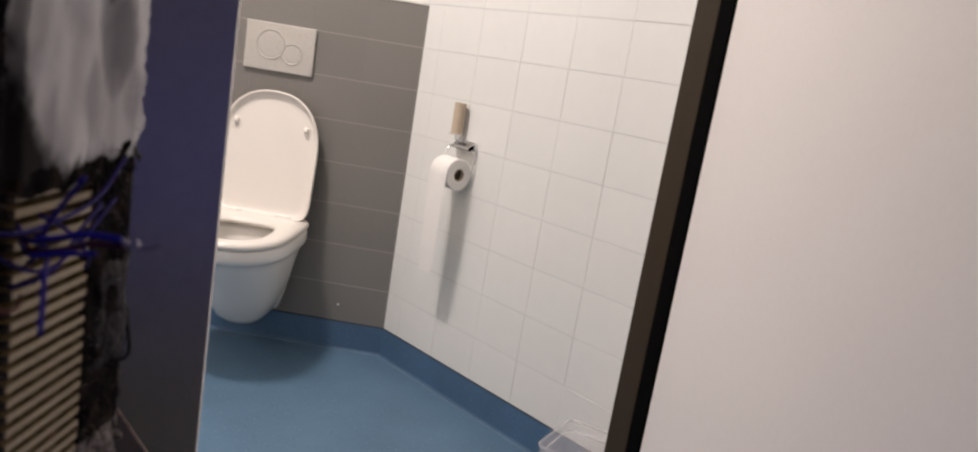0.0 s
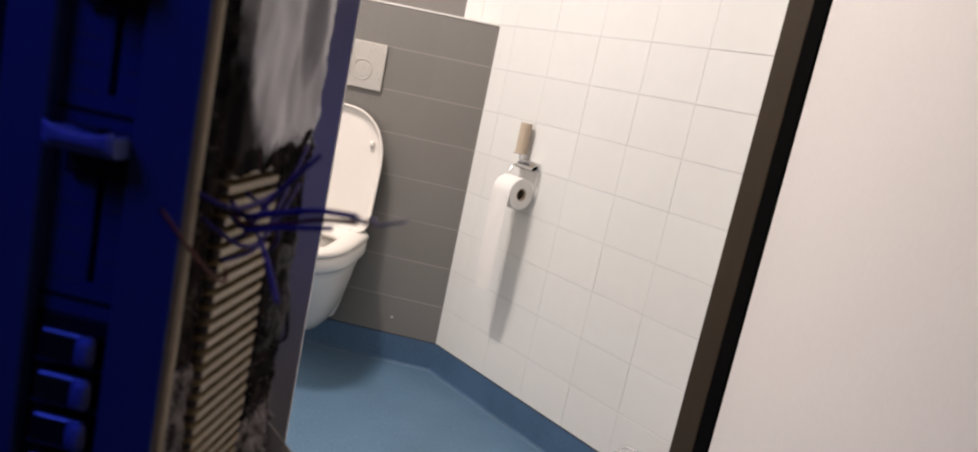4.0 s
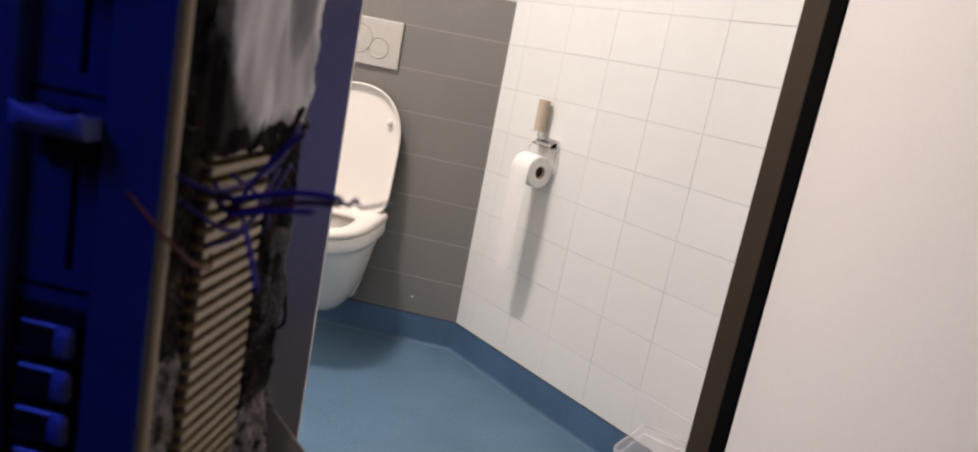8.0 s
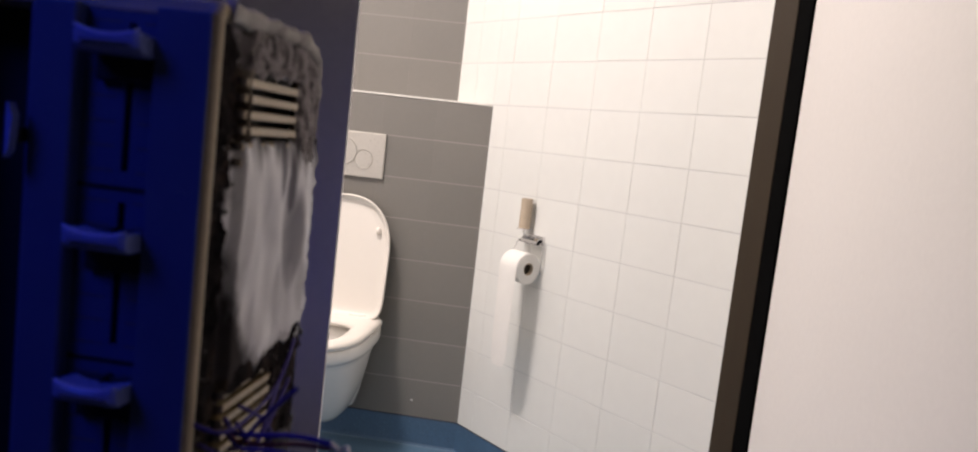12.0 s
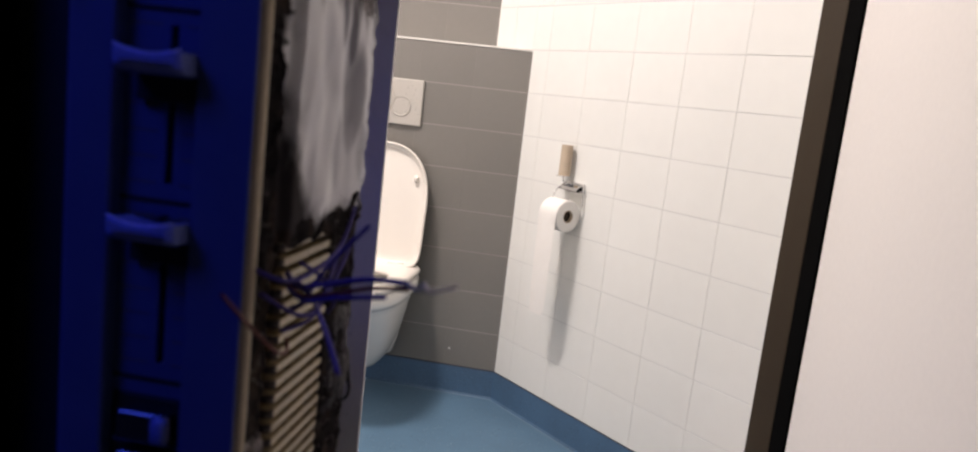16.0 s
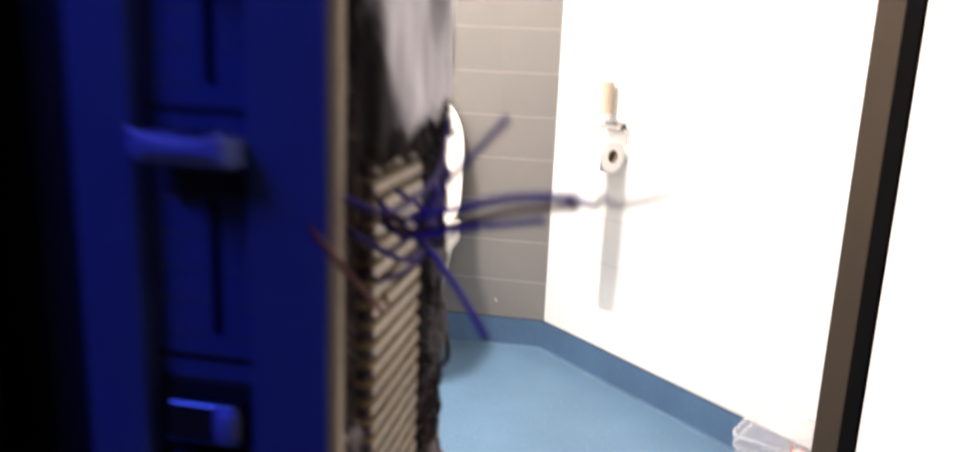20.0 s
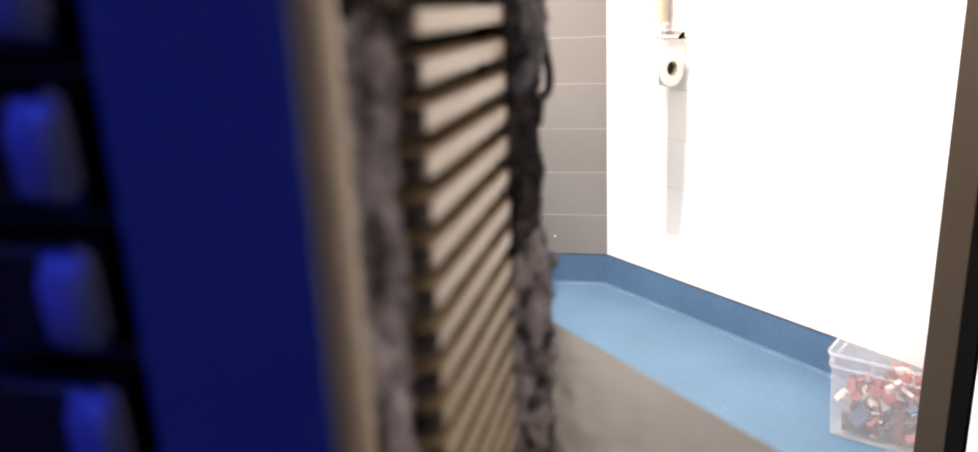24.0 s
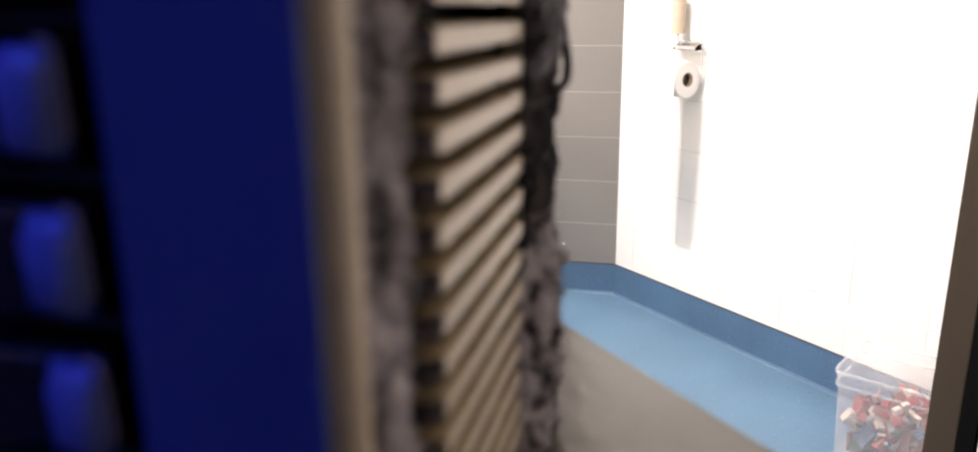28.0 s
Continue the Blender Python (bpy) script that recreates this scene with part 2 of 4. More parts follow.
def wadding(name):
    """White cotton whose soot creeps in from a slanting near edge, from below and in streaks from above, with two grey stains."""
    m = COTTON.copy()
    m.name = name
    n, link = m.node_tree.nodes, m.node_tree.links.new
    b = n["Principled BSDF"]

    def do(op, *values):
        node = n.new("ShaderNodeMath")
        node.operation = op
        for sock, v in zip(node.inputs, values):
            if isinstance(v, (int, float)):
                sock.default_value = v
            else:
                link(v, sock)
        return node.outputs[0]

    def fade(v, none, full, most):
        """0 where v is at none, rising to most at full."""
        r = n.new("ShaderNodeMapRange")
        r.interpolation_type = "SMOOTHSTEP"
        pairs = ((none, full, 0.0, most) if none < full else (full, none, most, 0.0))
        for key, w in zip(("From Min", "From Max", "To Min", "To Max"), pairs):
            r.inputs[key].default_value = w
        link(v, r.inputs["Value"])
        return r.outputs[0]

    def grain(scale, stretch, detail):
        mp, tex = n.new("ShaderNodeMapping"), n.new("ShaderNodeTexNoise")
        mp.inputs["Scale"].default_value = stretch
        tex.inputs["Scale"].default_value, tex.inputs["Detail"].default_value = scale, detail
        link(co.outputs["Object"], mp.inputs["Vector"])
        link(mp.outputs[0], tex.inputs["Vector"])
        return do("SUBTRACT", tex.outputs["Fac"], 0.5)

    co, sep = n.new("ShaderNodeTexCoord"), n.new("ShaderNodeSeparateXYZ")
    link(co.outputs["Object"], sep.inputs[0])
    y, z = sep.outputs["Y"], sep.outputs["Z"]
    rough_edge, streak = grain(110, (1, 1, 0.5), 4), grain(90, (1, 1, 0.16), 3)
    lean = do("MULTIPLY", do("MAXIMUM", do("SUBTRACT", 0.245, z), 0.0), 0.36)
    left = do("ADD", do("SUBTRACT", do("ADD", y, 2.5200), lean), do("MULTIPLY", rough_edge, 0.024))
    low = do("ADD", do("SUBTRACT", z, 0.185), do("MULTIPLY", rough_edge, 0.026))
    top = do("ADD", do("ADD", do("SUBTRACT", z, 0.278), do("MULTIPLY", do("ADD", y, 2.47), 0.10)), do("MULTIPLY", streak, 0.050))
    soot = do("MAXIMUM", do("MAXIMUM", fade(left, 0.010, -0.003, 0.97), fade(low, 0.005, -0.005, 0.95)), fade(top, -0.010, 0.014, 0.93))
    stain = None
    for cy, czz, ry, rz, most in ((-2.4470, 0.236, 0.018, 0.026, 0.66), (-2.4640, 0.212, 0.012, 0.020, 0.45), (-2.4550, 0.264, 0.0050, 0.020, 0.90), (-2.4670, 0.270, 0.0040, 0.015, 0.75), (-2.4330, 0.212, 0.010, 0.016, 0.40)):
        u = do("DIVIDE", do("SUBTRACT", y, cy), ry)
        v = do("DIVIDE", do("SUBTRACT", z, czz), rz)
        d = do("ADD", do("ADD", do("MULTIPLY", u, u), do("MULTIPLY", v, v)), do("MULTIPLY", rough_edge, 1.6))
        f = fade(d, 1.3, 0.2, most)
        stain = do("MAXIMUM", stain, f) if stain else f
    last = b.inputs["Base Color"].links[0].from_socket
    for f, c in ((stain, (0.145, 0.140, 0.170, 1)), (soot, (0.026, 0.021, 0.021, 1))):
        mix = n.new("ShaderNodeMix")
        mix.data_type = "RGBA"
        link(f, mix.inputs["Factor"])
        link(last, mix.inputs["A"])
        mix.inputs["B"].default_value = c
        last = mix.outputs["Result"]
    link(last, b.inputs["Base Color"])
    return m


WADDING = wadding("sooted_white_cotton")
for m in (LINT, SLAT):
    m.node_tree.nodes["Principled BSDF"].inputs["Sheen Weight"].default_value = 0.35
    m.node_tree.nodes["Principled BSDF"].inputs["Sheen Roughness"].default_value = 0.4
BEIGE_DIRTY = toned("sooty_beige_plastic", ((0.36, (0.015, 0.011, 0.008)), (0.46, (0.10, 0.075, 0.05)), (0.56, (0.40, 0.335, 0.245)), (0.70, (0.50, 0.43, 0.32))), 60, stretch=(1, 1, 0.5), rough=0.6, bump=0.15, depth=0.0004)
BLUEWIRE = material("blue_wire", (0.050, 0.036, 0.21), rough=0.65, spec=0.15, vary=0.1, fine=400)
REDWIRE = material("brown_red_wire", (0.12, 0.03, 0.026), rough=0.6, spec=0.2, vary=0.1, fine=400)
EDGEBAND = material("red_brown_edge", (0.085, 0.020, 0.014), rough=0.3, vary=0.2, scale=20, fine=300, bump=0.05)
COPPER = material("tinned_wire_end", (0.65, 0.60, 0.58), rough=0.35, metal=0.8)
CLEAR = bpy.data.materials.new("clear_box_plastic")
CLEAR.use_nodes = True
cb = CLEAR.node_tree.nodes["Principled BSDF"]
cb.inputs["Base Color"].default_value = (0.93, 0.93, 0.93, 1)
cb.inputs["Roughness"].default_value = 0.25
cb.inputs["Transmission Weight"].default_value = 0.0
cb.inputs["Alpha"].default_value = 0.17
THIN_LID = CLEAR.copy()
THIN_LID.name = "thin_clear_plastic"
THIN_LID.node_tree.nodes["Principled BSDF"].inputs["Alpha"].default_value = 0.07
CLEAR_LID = CLEAR.copy()
CLEAR_LID.node_tree.nodes["Principled BSDF"].inputs["Alpha"].default_value = 0.24
CLOTH = [material("plastic_clutter_" + k, c, rough=0.5, vary=0.15, scale=40, fine=200, bump=0.2) for k, c in
         (("red", (0.30, 0.045, 0.04)), ("cream", (0.62, 0.54, 0.46)), ("navy", (0.05, 0.09, 0.17)), ("green", (0.05, 0.12, 0.07)), ("brick", (0.17, 0.05, 0.035)), ("grey", (0.24, 0.23, 0.23)))]
LED = bpy.data.materials.new("yellow_indicator")
LED.use_nodes = True
LED.node_tree.nodes["Principled BSDF"].inputs["Emission Color"].default_value = (1.0, 0.62, 0.12, 1)
LED.node_tree.nodes["Principled BSDF"].inputs["Emission Strength"].default_value = 0.3
GLOW = bpy.data.materials.new("lamp_diffuser")
GLOW.use_nodes = True
gb = GLOW.node_tree.nodes["Principled BSDF"]
gb.inputs["Emission Color"].default_value, gb.inputs["Emission Strength"].default_value = (1.0, 0.88, 0.76, 1), 6.0


# ---- helpers for building ----
def part(name, bm, mat, parent=None, label="", smooth=False):
    """Links a bmesh as one mesh object, under a thing or a part."""
    me = bpy.data.meshes.new(name)
    bmesh.ops.recalc_face_normals(bm, faces=bm.faces)
    if smooth:
        for fc in bm.faces:
            fc.smooth = True
    bm.to_mesh(me)
    bm.free()
    me.materials.append(mat)
    ob = new(name, me)
    if parent:
        ob.parent = parent
    if label:
        ob["label"] = label
    return ob


def empty(name, place=(0, 0, 0), turn=0.0):
    ob = new(name)
    ob.matrix_world = pose(*place, 0, 0, turn)
    ob.empty_display_size = 0.05
    return ob


def block(x0, x1, y0, y1, z0, z1, bevel=0.0, seg=2, bm=None):
    bm = bm or bmesh.new()
    m = Matrix.LocRotScale(((x0 + x1) / 2, (y0 + y1) / 2, (z0 + z1) / 2), None, (abs(x1 - x0), abs(y1 - y0), abs(z1 - z0)))
    r = bmesh.ops.create_cube(bm, size=1, matrix=m)
    if bevel:
        edges = list({e for v in r["verts"] for e in v.link_edges})
        bmesh.ops.bevel(bm, geom=edges, offset=bevel, segments=seg, affect="EDGES", profile=0.5)
    return bm


def prism(corners, z0, z1, bevel=0.0):
    """An upright prism on a plan outline."""
    bm = bmesh.new()
    low = [bm.verts.new((x, y, z0)) for x, y in corners]
    high = [bm.verts.new((x, y, z1)) for x, y in corners]
    bm.faces.new(low[::-1])
    bm.faces.new(high)
    for i in range(len(corners)):
        j = (i + 1) % len(corners)
        bm.faces.new((low[i], low[j], high[j], high[i]))
    if bevel:
        bmesh.ops.bevel(bm, geom=list(bm.edges), offset=bevel, segments=2, affect="EDGES", profile=0.5)
    return bm


def loft(rings, close_low=True, close_high=True, bm=None):
    """A skin over rings of equally many points."""
    bm = bm or bmesh.new()
    vs = [[bm.verts.new(p) for p in r] for r in rings]
    k = len(rings[0])
    for a, b in zip(vs, vs[1:]):
        for i in range(k):
            bm.faces.new((a[i], a[(i + 1) % k], b[(i + 1) % k], b[i]))
    if close_low:
        bm.faces.new(vs[0][::-1])
    if close_high:
        bm.faces.new(vs[-1])
    return bm


def tube(points, r, sides=8, bm=None, taper=1.0):
    """A round rod along a line of points."""
    pts = [Vector(p) for p in points]
    rings = []
    for i, p in enumerate(pts):
        d = (pts[min(i + 1, len(pts) - 1)] - pts[max(i - 1, 0)]).normalized()
        u = d.orthogonal().normalized() if not rings else (u - u.dot(d) * d).normalized()
        v = d.cross(u)
        s = r * (1 + (taper - 1) * i / max(1, len(pts) - 1))
        rings.append([p + s * (math.cos(a) * u + math.sin(a) * v) for a in (2 * math.pi * k / sides for k in range(sides))])
    return loft(rings, bm=bm)


def bent(points, steps=6):
    """A smooth line through points."""
    pts = [Vector(p) for p in points]
    out = []
    for i in range(len(pts) - 1):
        a, b, c, d = pts[max(i - 1, 0)], pts[i], pts[i + 1], pts[min(i + 2, len(pts) - 1)]
        for k in range(steps):
            t = k / steps
            out.append(0.5 * (2 * b + (c - a) * t + (2 * a - 5 * b + 4 * c - d) * t * t + (3 * b - a - 3 * c + d) * t ** 3))
    return out + [pts[-1]]


# ---- the large structure ----
D = math.sqrt(0.5)


def slab(name, bm, mat, label, category):
    return tagged(part(name, bm, mat), label, category, kind="structure")


floor = slab("floor", prism([(-1.75, -3.9), (1.6, -3.9), (1.6, 0.45), (-1.75, 0.45)], -0.05, 0.0), VINYL, "speckled blue sheet vinyl floor", "floor")
ceiling = slab("ceiling", prism([(-1.75, -2.03), (1.6, -2.03), (1.6, 0.45), (-1.75, 0.45)], 2.95, 3.00), CEIL, "plain white painted ceiling", "ceiling")
ceiling_hall = slab("ceiling_hall", prism([(-1.75, -3.9), (1.6, -3.9), (1.6, -2.031), (-1.75, -2.031)], 2.95, 3.00), HALL, "unseen dark hall ceiling, added to limit bounced light", "ceiling")
wall_back = slab("wall_back", prism([(-1.5, 0.0005), (-0.001, 0.0005), (-0.15, 0.16), (-1.5, 0.16)], 0.0, 1.2935), GREY_GROUT, "boxed-in cistern wall with dark grey matt tiles", "wall")
wall_upper = slab("wall_upper", prism([(-1.5, 0.1555), (-0.152, 0.1555), (-0.2, 0.30), (-1.5, 0.30)], 1.2935, 2.95), GREY_GROUT, "recessed upper wall with dark grey matt tiles", "wall")
slab("trim", prism([(-1.5, -0.003), (-0.003, -0.003), (-0.155, 0.1545), (-1.5, 0.1545)], 1.2935, 1.3000, 0.0010), TRIM, "white capping along the top of the cistern wall", "trim")
wall_diagonal = slab("wall_diagonal", prism([(-0.24 + 0.0009, 0.24 + 0.0009), (0.92 + 0.0009, -0.92 + 0.0009), (1.02, -0.82), (-0.14, 0.34)], 0.0, 2.95), WHITE_GROUT, "white glazed tile wall set at forty-five degrees", "wall")
wall_left = slab("wall_left", prism([(-1.6, -2.03), (-1.5, -2.03), (-1.5, 0.3), (-1.6, 0.3)], 0.0, 2.95), PAINT, "plain white painted wall", "wall")
wall_west = slab("wall_west", prism([(-1.6, -3.9), (-1.5, -3.9), (-1.5, -2.031), (-1.6, -2.031)], 0.0, 2.95), HALL, "unseen dark hall wall, added to limit bounced light", "wall")
wall_south = slab("wall_south", prism([(-1.5, -3.9), (1.6, -3.9), (1.6, -3.8), (-1.5, -3.8)], 0.0, 2.95), HALL, "unseen dark wall behind the camera, added to limit bounced light", "wall")
wall_right = slab("wall_right", prism([(0.742, -1.206), (0.857, -2.54), (0.947, -2.54), (0.83, -1.19)], 0.0, 2.95), PAINT, "smooth white painted wall beside the doorway", "wall")
# Out of view; white so that it reflects lamplight onto panel and console.
wall_hall = slab("wall_hall", prism([(0.860, -2.5405), (0.965, -3.80), (1.05, -3.80), (0.950, -2.5405)], 0.0, 2.95), PAINT, "unseen white hall wall, added to bounce light onto the panel", "wall")
wall_nook = slab("wall_nook", prism([(0.742, -1.085), (0.905, -0.915), (1.05, -1.0), (0.84, -1.18)], 0.0, 2.95), PAINT, "white wall end behind the door frame", "wall")
panel = slab("wall_panel", prism([(-1.5, -2.035), (0.0772, -2.035), (0.0780, -2.0343), (0.0745, -2.0200), (0.0736, -2.019), (-1.5, -2.019)], 0.0, 2.65), LAMINATE, "thin grey laminate cubicle panel", "partition")

frame_post = tagged(empty("door_frame", (0.68, -1.126, 0)), "dark brown door frame post with a black rubber seal", "door frame", kind="structure")
part("post", prism([(0.0, 0.0), (0.037, -0.048), (0.095, -0.002), (0.058, 0.046)], 0.0, 2.95, 0.0025), FRAME, frame_post)
part("seal", prism([(0.0375, -0.046), (0.0585, -0.074), (0.085, -0.052), (0.066, -0.025)], 0.0, 2.95, 0.001), RUBBER, frame_post, "black rubber seal")


def plinth_profile(k=5):
    """Height and thickness of the coved skirting, from the top down to its toe on the floor."""
    pts = [(0.106, 0.0), (0.106, 0.004)]
    for i in range(k + 1):
        a = math.pi / 2 * i / k
        pts.append((0.009 - 0.006 * math.sin(a), 0.005 + 0.006 * (1 - math.cos(a))))
    return pts + [(0.0012, 0.012), (0.0012, 0.0)]


def plinth(name, a, b, mitre_a, mitre_b, label):
    """A coved skirting along the wall line from a to b; the mitres shift its ends with the thickness."""
    a, b = Vector((*a, 0)), Vector((*b, 0))
    d = (b - a).normalized()
    nrm = Vector((d.y, -d.x, 0))
    rings = []
    for p, mt in ((a, mitre_a), (b, mitre_b)):
        rings.append([p + nrm * t + d * (mt * t) + Vector((0, 0, z)) for z, t in plinth_profile()])
    return tagged(part(name, loft(rings), PLINTH), label, "skirting", kind="structure")


M45 = math.tan(radians(22.5))
base_back = plinth("baseboard_back", (-1.5, 0.0), (0.0, 0.0), 0.0, -M45, "coved blue vinyl skirting below grey tiles")
base_diagonal = plinth("baseboard_diagonal", (0.0, 0.0), (0.92, -0.92), M45, 0.0, "coved blue vinyl skirting below white tiles")


def weld(parent, a, b, mitre_a, mitre_b, seed):
    """The pale welded seam at the skirting's toe, of uneven width, and the dark line along its top."""
    a, b = Vector((*a, 0)), Vector((*b, 0))
    d = (b - a).normalized()
    nrm = Vector((d.y, -d.x, 0))
    steps = int((b - a).length / 0.012)
    rings = []
    for i in range(steps + 1):
        q = i / steps
        w = 0.0034 + 0.0026 * noise.noise((i * 0.33, seed, 0.0)) + 0.0024 * noise.noise((i * 0.9, seed, 4.0))
        c = 0.0135 + 0.0022 * noise.noise((i * 0.07, seed, 9.0))
        o = a + (b - a) * q + d * (c * (mitre_a * (1 - q) + mitre_b * q))
        rings.append([o + nrm * (c + t * w) + Vector((0, 0, h)) for t, h in ((-1, 0.0004), (-0.8, 0.0016), (0.0, 0.0016), (0.8, 0.0010), (1, 0.0004))])
    part("weld_seam", loft(rings), WELD, parent, "pale worn welded seam")
    ends = []
    for p, mt in ((a, mitre_a), (b, mitre_b)):
        ends.append([p + nrm * t + d * (mt * t) + Vector((0, 0, z)) for z, t in ((0.1055, 0.0), (0.1055, 0.0046), (0.1085, 0.0042), (0.1092, 0.0))])
    part("sealant", loft(ends), TOP_LINE, parent, "dark line along the skirting's top")


weld(base_back, (-1.5, 0.0), (0.0, 0.0), 0.0, -M45, 1.5)
weld(base_diagonal, (0.0, 0.0), (0.92, -0.92), M45, 0.0, 6.5)

# ---- toilet ----
toilet = tagged(empty("toilet", (-0.485, 0, 0.10)), "white wall-hung ceramic toilet with its lid up", "toilet")
TZ = -0.10


def oval(hw, y_back, y_front, z, n=40, square=2.4, blunt=1.6):
    """An egg-shaped ring: blunt at the wall, round in front."""
    out = []
    cy, hl = (y_back + y_front) / 2, (y_back - y_front) / 2
    for i in range(n):
        a = 2 * math.pi * i / n
        c, s = math.cos(a), math.sin(a)
        e = 2 / (square + (blunt if s > 0 else 0.0))
        x = hw * abs(c) ** e * (1 if c > 0 else -1)
        y = cy + hl * abs(s) ** e * (1 if s > 0 else -1)
        out.append((x, y, z + TZ))
    return out


bowl_rings = [oval(0.040, -0.06, -0.20, 0.112), oval(0.066, -0.03, -0.235, 0.122), oval(0.090, 0.0, -0.28, 0.15), oval(0.112, 0.0, -0.325, 0.20), oval(0.134, 0.0, -0.38, 0.265),
              oval(0.150, 0.0, -0.44, 0.330), oval(0.158, 0.0, -0.485, 0.374), oval(0.160, 0.0, -0.498, 0.392), oval(0.174, 0.0, -0.522, 0.405), oval(0.186, 0.0, -0.538, 0.415), oval(0.189, 0.0, -0.544, 0.424), oval(0.189, 0.0, -0.544, 0.452), oval(0.184, -0.002, -0.540, 0.459),
              oval(0.125, -0.15, -0.50, 0.459), oval(0.12, -0.16, -0.49, 0.428), oval(0.10, -0.18, -0.44, 0.34), oval(0.07, -0.20, -0.36, 0.265)]
part("back_body", loft([oval(0.074, 0.0, -0.09, 0.134), oval(0.096, 0.0, -0.120, 0.146), oval(0.110, 0.0, -0.125, 0.20), oval(0.128, 0.0, -0.12, 0.30), oval(0.146, 0.0, -0.10, 0.38)]), CERAMIC, toilet, smooth=True)
part("bowl", loft(bowl_rings, True, True), CERAMIC, toilet, "glazed white ceramic bowl", smooth=True)
seat_rings = [oval(0.180, -0.050, -0.548, 0.461, blunt=6), oval(0.186, -0.046, -0.555, 0.468, blunt=6), oval(0.186, -0.046, -0.555, 0.477, blunt=6), oval(0.178, -0.052, -0.546, 0.4855, blunt=6),
              oval(0.128, -0.165, -0.500, 0.484), oval(0.110, -0.18, -0.485, 0.475), oval(0.108, -0.182, -0.483, 0.461)]
part("seat", loft(seat_rings + [seat_rings[0]], False, False), SEATP, toilet, "white plastic seat ring", smooth=True)


def lid_ring(inset, depth):
    """The outline of the raised lid; depth runs from its back towards the room."""
    out = []
    n = 44
    for i in range(n):
        a = 2 * math.pi * i / n
        c, s = math.cos(a), math.sin(a)
        e = 2 / (2.35 if s > 0 else 9.0)
        x = (0.178 - inset) * abs(c) ** e * (1 if c > 0 else -1)
        h = 0.232 + (0.232 - inset) * abs(s) ** e * (1 if s > 0 else -1)
        out.append((x, -0.098 + 0.062 * h / 0.464 - depth, 0.480 + h * 0.952 + TZ))
    return out


lid = part("lid", loft([lid_ring(0.030, -0.012), lid_ring(0.010, -0.009), lid_ring(0.001, -0.001), lid_ring(0.0, 0.004), lid_ring(0.0, 0.0145), lid_ring(0.0015, 0.0165), lid_ring(0.0045, 0.0165), lid_ring(0.007, 0.014), lid_ring(0.011, 0.002), lid_ring(0.020, -0.003), lid_ring(0.040, -0.0045)]), SEATP, toilet, "white plastic lid, raised", smooth=True)
for sx in (-0.125, 0.125):
    bm = bmesh.new()
    bmesh.ops.create_uvsphere(bm, u_segments=12, v_segments=8, radius=0.0110, matrix=Matrix.LocRotScale((sx, -0.0575, 0.80 + TZ), None, (0.85, 1.1, 1.2)))
    part("buffer", bm, SEATP, lid, smooth=True)
for sx in (-0.09, 0.09):
    part("hinge", tube([(sx - 0.03, -0.100, 0.486 + TZ), (sx + 0.03, -0.100, 0.486 + TZ)], 0.008, 12), SEATP, toilet, smooth=True)
bm = bmesh.new()
bmesh.ops.create_circle(bm, cap_ends=True, segments=28, radius=0.06, matrix=Matrix.LocRotScale((0, -0.28, 0.272 + TZ), None, (1, 1.2, 1)))
part("water", bm, WATER, toilet)

# ---- flush plate ----
flush = tagged(empty("flush_plate", (-0.4995, 0, 1.0685)), "satin silver dual flush plate with two round buttons", "flush plate")
part("plate", block(-0.1235, 0.1235, -0.013, 0.0, -0.083, 0.083, 0.0035, 3), PLATE, flush)


def button(x, z, r, parent):
    bm = bmesh.new()
    rings = []
    for rad, y in ((r, -0.012), (r, -0.0160), (r - 0.0010, -0.0172), (r - 0.0026, -0.0168), (r - 0.0040, -0.0142), (r - 0.0052, -0.0140), (r - 0.012, -0.0146)):
        rings.append([(x + rad * math.cos(2 * math.pi * i / 48), y, z + rad * math.sin(2 * math.pi * i / 48)) for i in range(48)])
    b = part("button", loft(rings, bm=bm), PLATE, parent, smooth=False)
    return b


button(-0.032, 0.008, 0.051, flush)
button(0.046, -0.016, 0.036, flush)

# ---- paper holder on the diagonal wall ----
holder = tagged(empty("toilet_roll_holder", (0.312 * D, -0.312 * D, 0.855), -45), "chrome toilet roll holder with a spare-roll spindle", "holder")
part("back_plate", block(-0.042, 0.042, -0.010, 0.0, -0.014, 0.020, 0.003), CHROME, holder)
part("cover", loft([[(x, y, z) for y, z in ((-0.010, 0.014), (-0.026, 0.012), (-0.034, 0.004), (-0.036, -0.006), (-0.0345, -0.006), (-0.032, 0.002), (-0.024, 0.009), (-0.010, 0.011))] for x in (-0.040, -0.039, 0.039, 0.040)]), CHROME, holder, "curved chrome flap")
# Black rod paints the dark reflection and shade below the flap's edge.
part("rod", tube([(-0.046, -0.030, -0.004), (0.046, -0.030, -0.004)], 0.0042, 10), RUBBER, holder, "black rod standing for the dark under the flap", smooth=True)
part("arm", tube(bent([(-0.050, -0.012, 0.0), (-0.051, -0.035, -0.006), (-0.050, -0.055, -0.040), (-0.048, -0.060, -0.087)]), 0.0024, 8), CHROME, holder, smooth=True)
